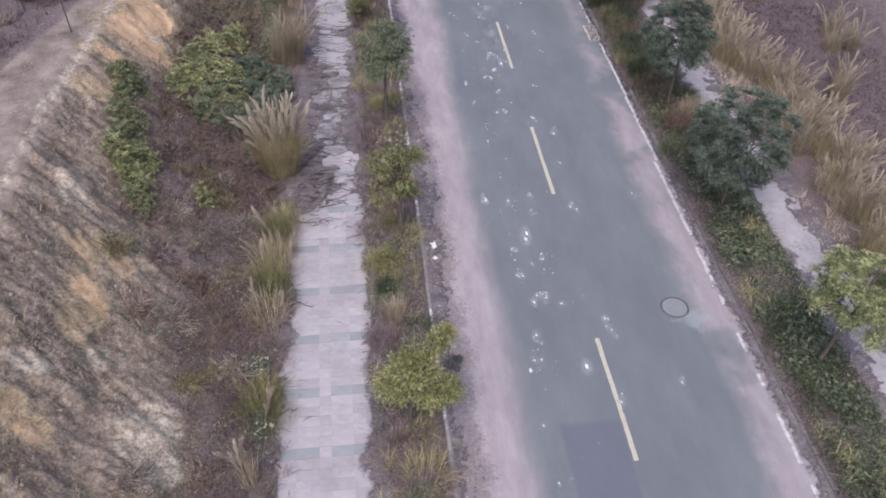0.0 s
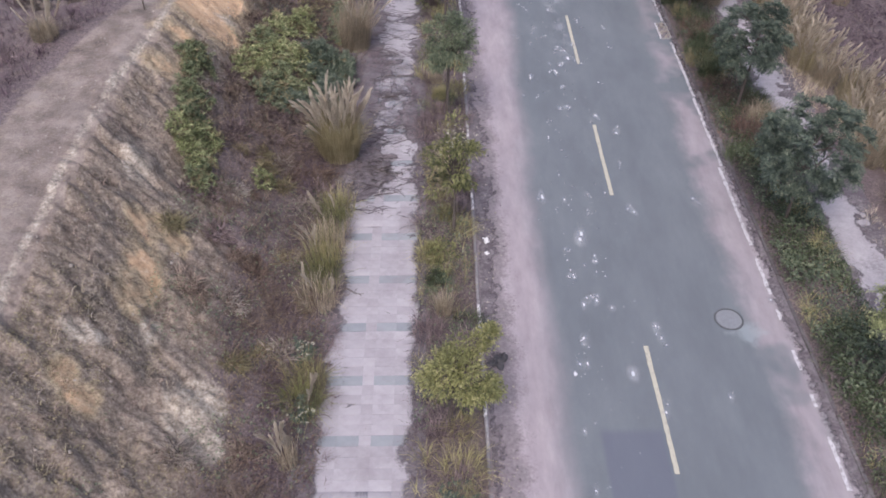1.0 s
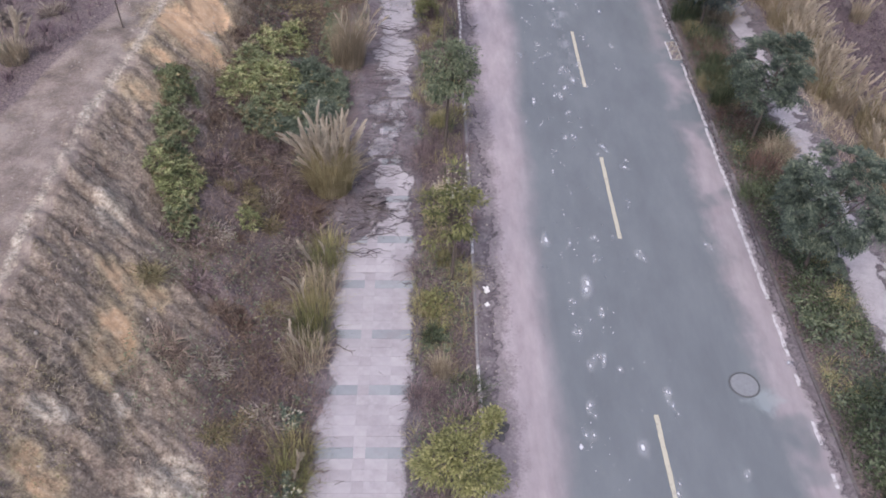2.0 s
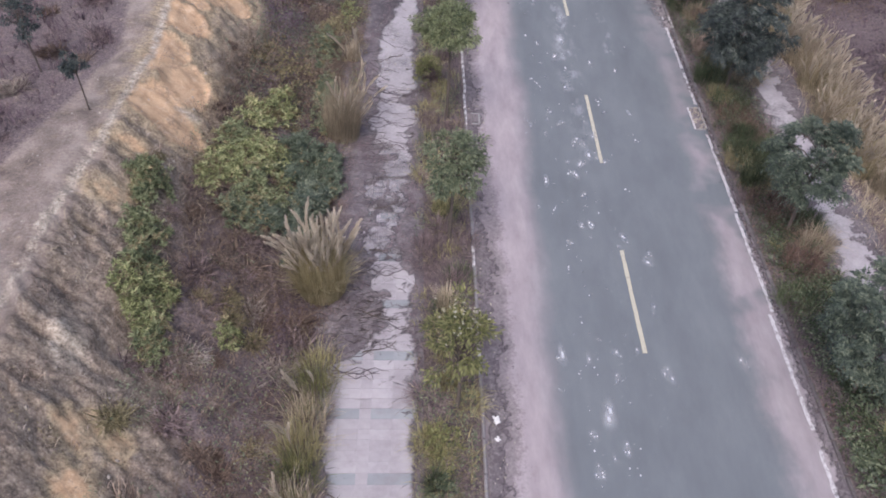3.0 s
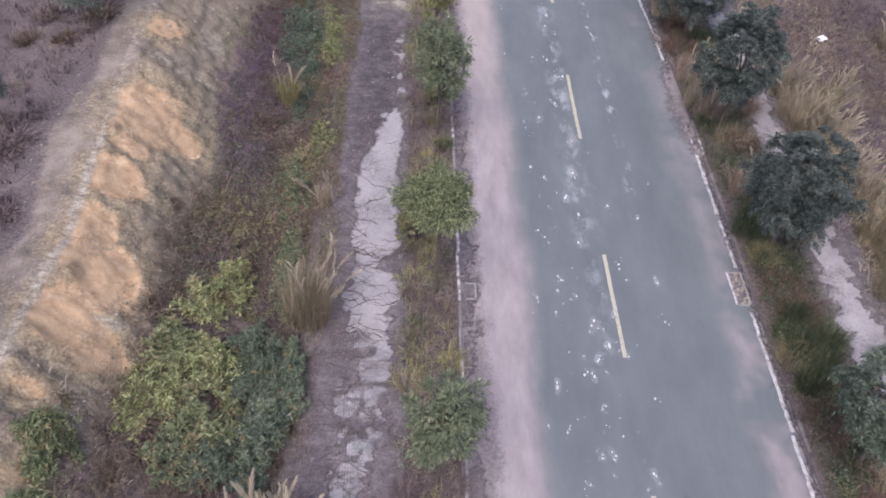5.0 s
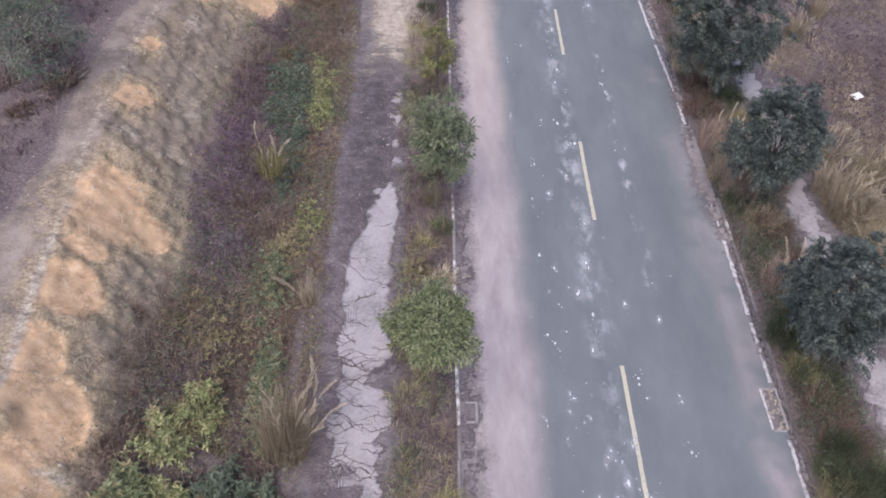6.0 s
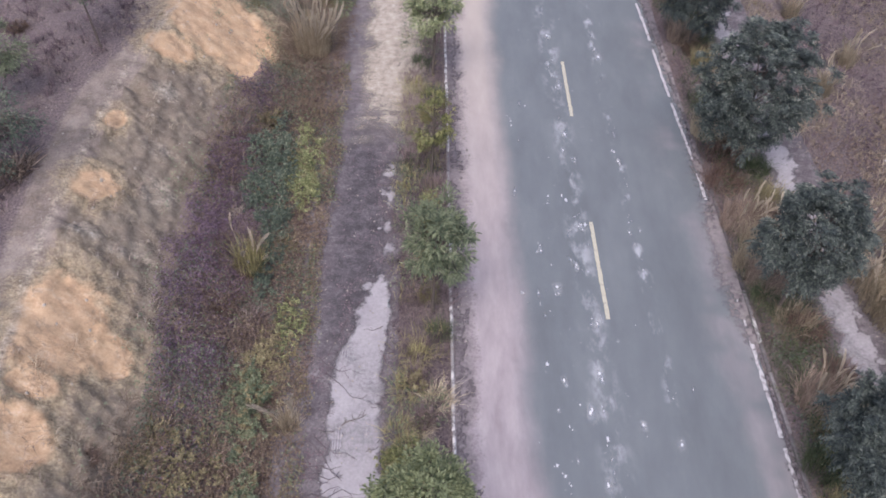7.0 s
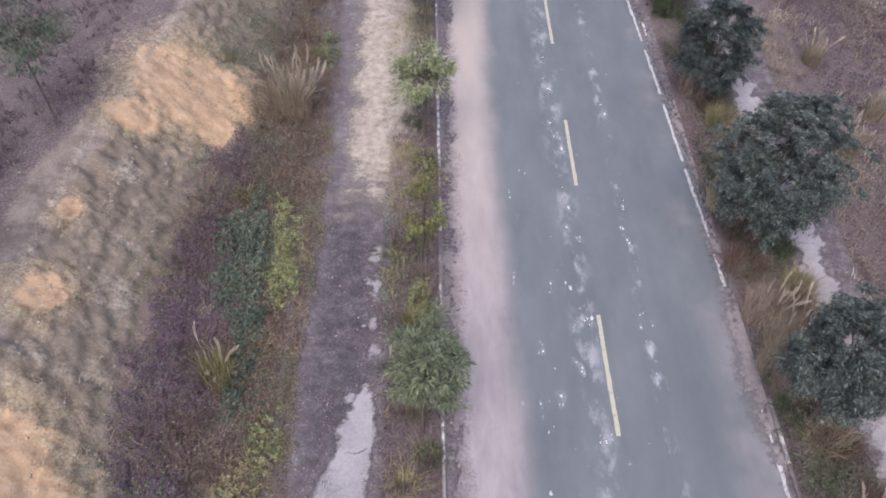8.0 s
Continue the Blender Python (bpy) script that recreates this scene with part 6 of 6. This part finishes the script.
grass_field("field_grass", "tawny dry grass between footpath and field", STRAW, 34000, (7.9, 12.5, 4, 56), (0.15, 0.5), (0.008, 0.02), lambda x, y: patchy(x, y, 529, 0.5, 0.4, 0.6) * np.clip((12.5 - x) / 2, 0, 1), (0.4, 1.2), 75)


def east_mask(x, y):
    n = fbm(x * 2.4, y * 2.4, 85, 5, 0.65) - 0.5
    return np.maximum(lerp_table(y, ((-5, 6.85), (4, 6.8), (8, 6.55), (60, 6.5))) - x, x - lerp_table(y, ((-5, 7.9), (20, 7.8), (30, 7.6), (60, 7.4)))) + 0.1 + n * 1.5


loose_soil("silt_film", 6.47, 7.93, -3, 54, 0.12, lambda x, y: 0.1 + 0.5 * (fbm(x * 0.8 + 0.5 * y, y * 0.7 - 0.4 * x, 84, 4) - 0.5), SILT, "thin pale dried silt over the footpath slabs", 0.1, 0.002)
loose_soil("soil_drift", 6.2, 8.3, -4, 56, 0.075, east_mask, DRIFT, "dark soil and dead leaves spread over the pale footpath", 0.106, 0.035)


def litter_twigs(name, label, n, seed, x0, x1, y0, y1, keep, z, mat, size=(0.1, 0.45)):
    """Dead twigs lying on the ground."""
    r = np.random.default_rng(seed)
    x, y = scatter(r, n, x0, x1, y0, y1, keep)
    k = len(x)
    way = unit(flat_dirs(r, k) * np.array([1.0, 0.6, 1.0]) + np.stack([np.zeros(k), np.zeros(k), r.uniform(0, 0.2, k)], 1))
    v, f = leaf_arrays(np.stack([x, y, np.full(k, z)], 1), way, np.tile([0, 0, 1.0], (k, 1)), r.uniform(*size, k), r.uniform(0.004, 0.008, k))
    return tagged(new(name, raw_mesh(name, v, f, mat)), label, "litter", kind="stuff")


litter_twigs("dead_twigs", "dead twigs and vines lying over the footpath", 3500, 601, -9.6, -6.3, 0, 27, lambda x, y: np.clip(west_mask(x, y) * 1.5 + 0.35, 0, 1), 0.13, TWIG)
litter_twigs("dead_twigs", "matted dead twigs under the reeds on the footpath", 1500, 602, -9.4, -6.9, 11.2, 14.8, lambda x, y: np.clip(1.3 - 1.2 * np.hypot((x + 8.3) / 1.1, (y - 13.0) / 1.3) + 1.2 * (fbm(x * 1.5, y * 1.5, 605, 3) - 0.5), 0, 1), 0.15, TWIG, (0.15, 0.5))
litter_twigs("gutter_litter", "dead leaves and twigs along the gutter", 2600, 603, -4.62, -3.8, 0, 56, lambda x, y: np.clip(gutter_mask(x, y) * 2 + 0.3, 0, 1), 0.045, TWIG, (0.05, 0.2))


def dead_vines():
    """Bare runners that trail over the slabs from both sides, with forking side shoots."""
    r = np.random.default_rng(611)
    pieces = []
    for x0, way, y0, y1, count, long in ((-8.7, 1, 14.5, 24.5, 64, (0.7, 2.0)), (-8.9, 1, 11.0, 14.0, 22, (0.8, 1.9)), (-6.6, -1, 12, 26, 30, (0.3, 1.0)), (-8.4, 1, 24, 38, 24, (0.3, 1.3)), (-6.5, -1, 26, 38, 12, (0.2, 0.7)), (-6.52, -1, 2, 12, 10, (0.1, 0.3)), (-9.0, 1, 3, 11, 14, (0.2, 0.6))):
        for _ in range(count):
            y, length, z = r.uniform(y0, y1), r.uniform(*long), 0.135
            s = np.linspace(0, 1, 9)
            bend, wave = r.normal(0, 0.25 if y < 24 else 0.6), r.uniform(0, 6)
            px = x0 + r.normal(0, 0.15) + way * length * s
            py = y + length * (bend * s + 0.07 * np.sin(s * 7 + wave) + 0.03 * np.sin(s * 17 + wave))
            pts = np.stack([px, py, z + 0.012 * np.sin(s * 9 + wave)], 1)
            thick = r.uniform(0.008, 0.02)
            pieces.append(tube_arrays(pts, np.linspace(thick, thick * 0.35, 9), 4))
            for k in range(int(r.integers(2, 6))):
                p = pts[int(r.integers(1, 8))]
                d = np.array([way * r.uniform(0.2, 1), r.choice([-1, 1]) * r.uniform(0.3, 1), 0.0]) * length * r.uniform(0.12, 0.3)
                pieces.append(tube_arrays([p, p + d * 0.5 + [0.03 * r.normal(), 0.03 * r.normal(), 0.01], p + d], [thick * 0.6, thick * 0.45, thick * 0.2], 4))
    return tagged(new("dead_vines", raw_mesh("dead_vines", *joined(*pieces), DEAD_VINE)), "bare dark dead runners trailing across the footpath", "vine", kind="stuff")


dead_vines()


def fallen_branch(x, y, z, turn, length, seed):
    r = np.random.default_rng(seed)
    top = thing("fallen_branch", pose(x, y, z, 0, 0, turn), "dead bare branch lying across the paving", "branch", "fallen branches")
    pts = [(length * s, 0.12 * length * math.sin(s * 3 + seed), 0.03 + 0.03 * math.sin(s * 7)) for s in np.linspace(0, 1, 7)]
    part("stem", raw_mesh("stem", *tube_arrays(pts, np.linspace(0.018, 0.006, 7), 5), BARK, True), top)
    for k in range(6):
        p = np.array(pts[1 + k % 5])
        d = np.array([r.uniform(0.2, 1), r.choice([-1, 1]) * r.uniform(0.4, 1), r.uniform(0, 0.2)]) * length * 0.3
        part("twig", raw_mesh("twig", *tube_arrays([p, p + d * 0.5 + [0, 0, 0.02], p + d], [0.008, 0.006, 0.003], 4), BARK, True), top)
    return top


for k, (x, y, turn, length) in enumerate(((-7.9, 11.6, 30, 1.0), (-8.0, 13.2, -20, 1.2), (-7.9, 17.5, 10, 1.0), (-7.8, 19.0, -15, 0.9), (-8.8, 1.9, 120, 0.5), (-7.6, 26.0, 40, 0.7), (-8.6, 7.4, -10, 0.6), (-7.9, 15.6, 5, 0.9), (7.0, 2.8, 50, 1.1))):
    fallen_branch(x, y, 0.11, turn, length, 700 + k)


# ---- small things on and beside the road ----
def spatter(name, n, seed, label, mat, mean, most):
    """Small dried white splashes on the asphalt, thicker along the wheel lanes."""
    r = np.random.default_rng(seed)
    verts, faces = [], []
    lanes = ((-2.0, 0.35, 0, 40, 0.22), (-1.1, 0.45, 6, 24, 0.34), (-0.5, 0.13, 20, 48, 0.3), (0.35, 0.25, 2, 22, 0.1), (1.36, 0.07, 21, 46, 0.14), (0.42, 0.08, 22, 27, 0.04), (-1.65, 0.22, 21, 32, 0.1), (0.5, 1.4, 0, 50, 0.08))
    share = np.array([l[4] for l in lanes])
    for k in range(n):
        cx, sx, y0, y1, _ = lanes[r.choice(len(lanes), p=share / share.sum())]
        x, y = r.normal(cx, sx), r.uniform(y0, y1)
        m = int(r.choice((1, 1, 2, 3, 4)))
        for j in range(m):
            size = min(r.lognormal(mean, 0.55), most)
            long = r.uniform(1, 2.4)
            a = np.linspace(0, 2 * np.pi, 9)[:-1]
            rad = size * r.uniform(0.6, 1.3, 8)
            px, py = x + r.normal(0, 0.09) * (j > 0), y + r.normal(0, 0.16) * (j > 0)
            base = len(verts)
            z = 0.010 if most > 0.2 else 0.014
            verts += [(px, py, z + 0.002)] + [(px + c * q, py + s * q * long, z) for c, s, q in zip(np.cos(a), np.sin(a), rad)]
            faces += [(base, base + 1 + i, base + 1 + (i + 1) % 8) for i in range(8)]
    mesh = raw_mesh(name, verts, faces, mat)
    depth = np.where(np.arange(len(verts)) % 9 == 0, 1.0, 0.0).astype(np.float32)
    mesh.attributes.new("depth", "FLOAT", "POINT").data.foreach_set("value", depth)
    return tagged(new(name, mesh), label, "stain", kind="stuff")


spatter("paint_spatter", 230, 9, "dried white splashes scattered along the wheel lanes", SPATTER, -3.7, 0.085)
# wide faint discs: trodden smears, plus a painted soft glow round the splashes
spatter("smears_with_glow", 150, 9, "faint whitish trodden smears with painted glow along the wheel lanes", SMEAR_GLOW, -2.3, 0.3)


def disc(radius, thick, sides=32, bevel=0.01):
    bm = bmesh.new()
    bmesh.ops.create_cone(bm, cap_ends=True, segments=sides, radius1=radius, radius2=radius - bevel, depth=thick)
    return bm


manhole = thing("manhole", pose(2.4, 6.25, 0.004), "round iron manhole cover set in a dark ring on the road", "manhole cover")
bm = bmesh.new()
for rad, z in ((0.42, 0.0), (0.41, 0.014), (0.375, 0.014), (0.37, 0.002)):
    bmesh.ops.create_circle(bm, segments=36, radius=rad, matrix=Matrix.Translation((0, 0, z)))
bm.verts.ensure_lookup_table()
for ring in range(3):
    for s in range(36):
        bm.faces.new([bm.verts[ring * 36 + s], bm.verts[ring * 36 + (s + 1) % 36], bm.verts[(ring + 1) * 36 + (s + 1) % 36], bm.verts[(ring + 1) * 36 + s]])
part("ring", (bm, IRON), manhole, "dusty dark iron ring")
part("cover", (disc(0.366, 0.014), COVER), manhole, "grey dusty cover")


def drain(x, y, name, label, wide, long, bars, rim):
    top = thing(name, pose(x, y, 0.0), label, "drain", "road drains")
    for sx in (-1, 1):
        part("frame", (box(sx * wide / 2 - 0.03, sx * wide / 2 + 0.03, -long / 2, long / 2, -0.02, 0.035, 0.006), rim if sx < 0 else CONCRETE), top)
    for sy in (-1, 1):
        part("frame", (box(-wide / 2 + 0.03, wide / 2 - 0.03, sy * long / 2 - 0.06, sy * long / 2, -0.02, 0.03, 0.006), CONCRETE), top)
    for k in range(bars):
        yy = -long / 2 + 0.12 + k * (long - 0.24) / (bars - 1)
        part("bar", (box(-wide / 2 + 0.03, wide / 2 - 0.03, yy - 0.018, yy + 0.018, -0.02, 0.022, 0.004), SUMP), top)
    part("sump", (box(-wide / 2 + 0.02, wide / 2 - 0.02, -long / 2 + 0.02, long / 2 - 0.02, -0.03, 0.011), SUMP), top)
    return top


drain(3.93, 22.65, "roadside_drain", "broken roadside drain with a white frame full of rubble", 0.42, 1.3, 4, LINE_WHITE)
drain(-4.36, 22.45, "roadside_drain", "iron gully grate half buried in gutter soil", 0.32, 0.6, 8, SUMP)


def lumps(name, label, n, x0, x1, y0, y1, size, mat, seed, z=None, category="stones"):
    """Loose angular stones or clods, joined."""
    r = np.random.default_rng(seed)
    bm = bmesh.new()
    bmesh.ops.create_icosphere(bm, subdivisions=1, radius=1)
    unit_v = np.array([v.co for v in bm.verts])
    unit_f = np.array([[v.index for v in f.verts] for f in bm.faces])
    bm.free()
    verts, faces = [], []
    for k in range(n):
        x, y = r.uniform(x0, x1), r.uniform(y0, y1)
        s = r.uniform(*size) * r.uniform(0.6, 1.3, 3)
        zz = (ground_at(x, y) if z is None else z) + s[2] * 0.25
        verts.append(unit_v * s * r.uniform(0.8, 1.2, (len(unit_v), 1)) + [x, y, zz])
        faces.append(unit_f + k * len(unit_v))
    return tagged(new(name, raw_mesh(name, np.concatenate(verts), np.concatenate(faces), mat)), label, category, kind="stuff")


lumps("drain_rubble", "pale rubble lying in the broken drain", 40, 3.75, 4.15, 22.0, 23.3, (0.02, 0.06), ROCK, 31, 0.02)
lumps("gutter_pebbles", "pale pebbles and bits of rubbish along the gutter", 260, -4.6, -3.9, 0, 56, (0.012, 0.035), ROCK, 32, 0.02)
lumps("bank_rubble", "pale broken stones on the eroded bank", 160, -15.2, -12.5, -2, 50, (0.02, 0.06), ROCK, 33)
lumps("sand_clods", "pale sandy clods lying on the old footpath", 240, -7.9, -5.6, 39, 52, (0.015, 0.045), ROCK, 35, 0.16)
lumps("path_rubble", "pale crumbs of rubble on the soiled footpath", 200, -8.6, -6.6, 22, 39, (0.01, 0.03), ROCK, 36, 0.13)
lumps("clods", "soil clods scattered on the dirt track", 200, -17.4, -15.5, 4, 42, (0.012, 0.035), ROCK, 34)


def crumpled(name, x, y, z, size, mat, label, category, seed):
    bm = bmesh.new()
    bmesh.ops.create_icosphere(bm, subdivisions=3, radius=size)
    for v in bm.verts:
        p = v.co.copy()
        v.co = p * (0.85 + 1.15 * noise.noise(p * (1.6 / size) + Vector((seed, 0, 0))))
        v.co.z = max(v.co.z * 0.7, -size * 0.35)
    mesh = bpy.data.meshes.new(name)
    bm.to_mesh(mesh)
    bm.free()
    mesh.materials.append(mat)
    ob = new(name, mesh)
    ob.matrix_basis = pose(x, y, z + size * 0.33)
    return tagged(ob, label, category)


crumpled("plastic_bag", -4.35, 9.55, 0.03, 0.1, PALE_PLASTIC, "crumpled white plastic bag lying in the gutter", "rubbish", 3)
crumpled("rubbish_bag", -4.3, 4.75, 0.02, 0.2, DARK_RUBBISH, "dark rubbish bag dumped against the kerb", "rubbish", 5)
crumpled("rubbish_bag", -4.12, 4.95, 0.02, 0.12, DARK_RUBBISH, "small torn dark bag beside the dumped rubbish", "rubbish", 6)
crumpled("plastic_scrap", -4.35, 9.0, 0.03, 0.06, PALE_PLASTIC, "small white plastic scrap in the gutter", "rubbish", 8)
board = part("white_board", (box(-0.22, 0.22, -0.16, 0.16, 0, 0.03, 0.006), PALE_PLASTIC), None, at=pose(11.8, 37.7, ground_at(11.8, 37.7) + 0.16, 6, -4, 25))
tagged(board, "white board lying on dry grass in the field", "board")

# ---- footpath slabs ----
paved_path("pavement_west", -9.0, (0.55, 0.55, 0.3, 0.55, 0.55), "pale slab footpath with grey bands, soil spilling over it", 17.5, 39)
paved_path("pavement_east", 6.45, (0.5, 0.5, 0.5), "pale slab footpath half covered with soil and leaves", 14.0, 56, 0.31, False)
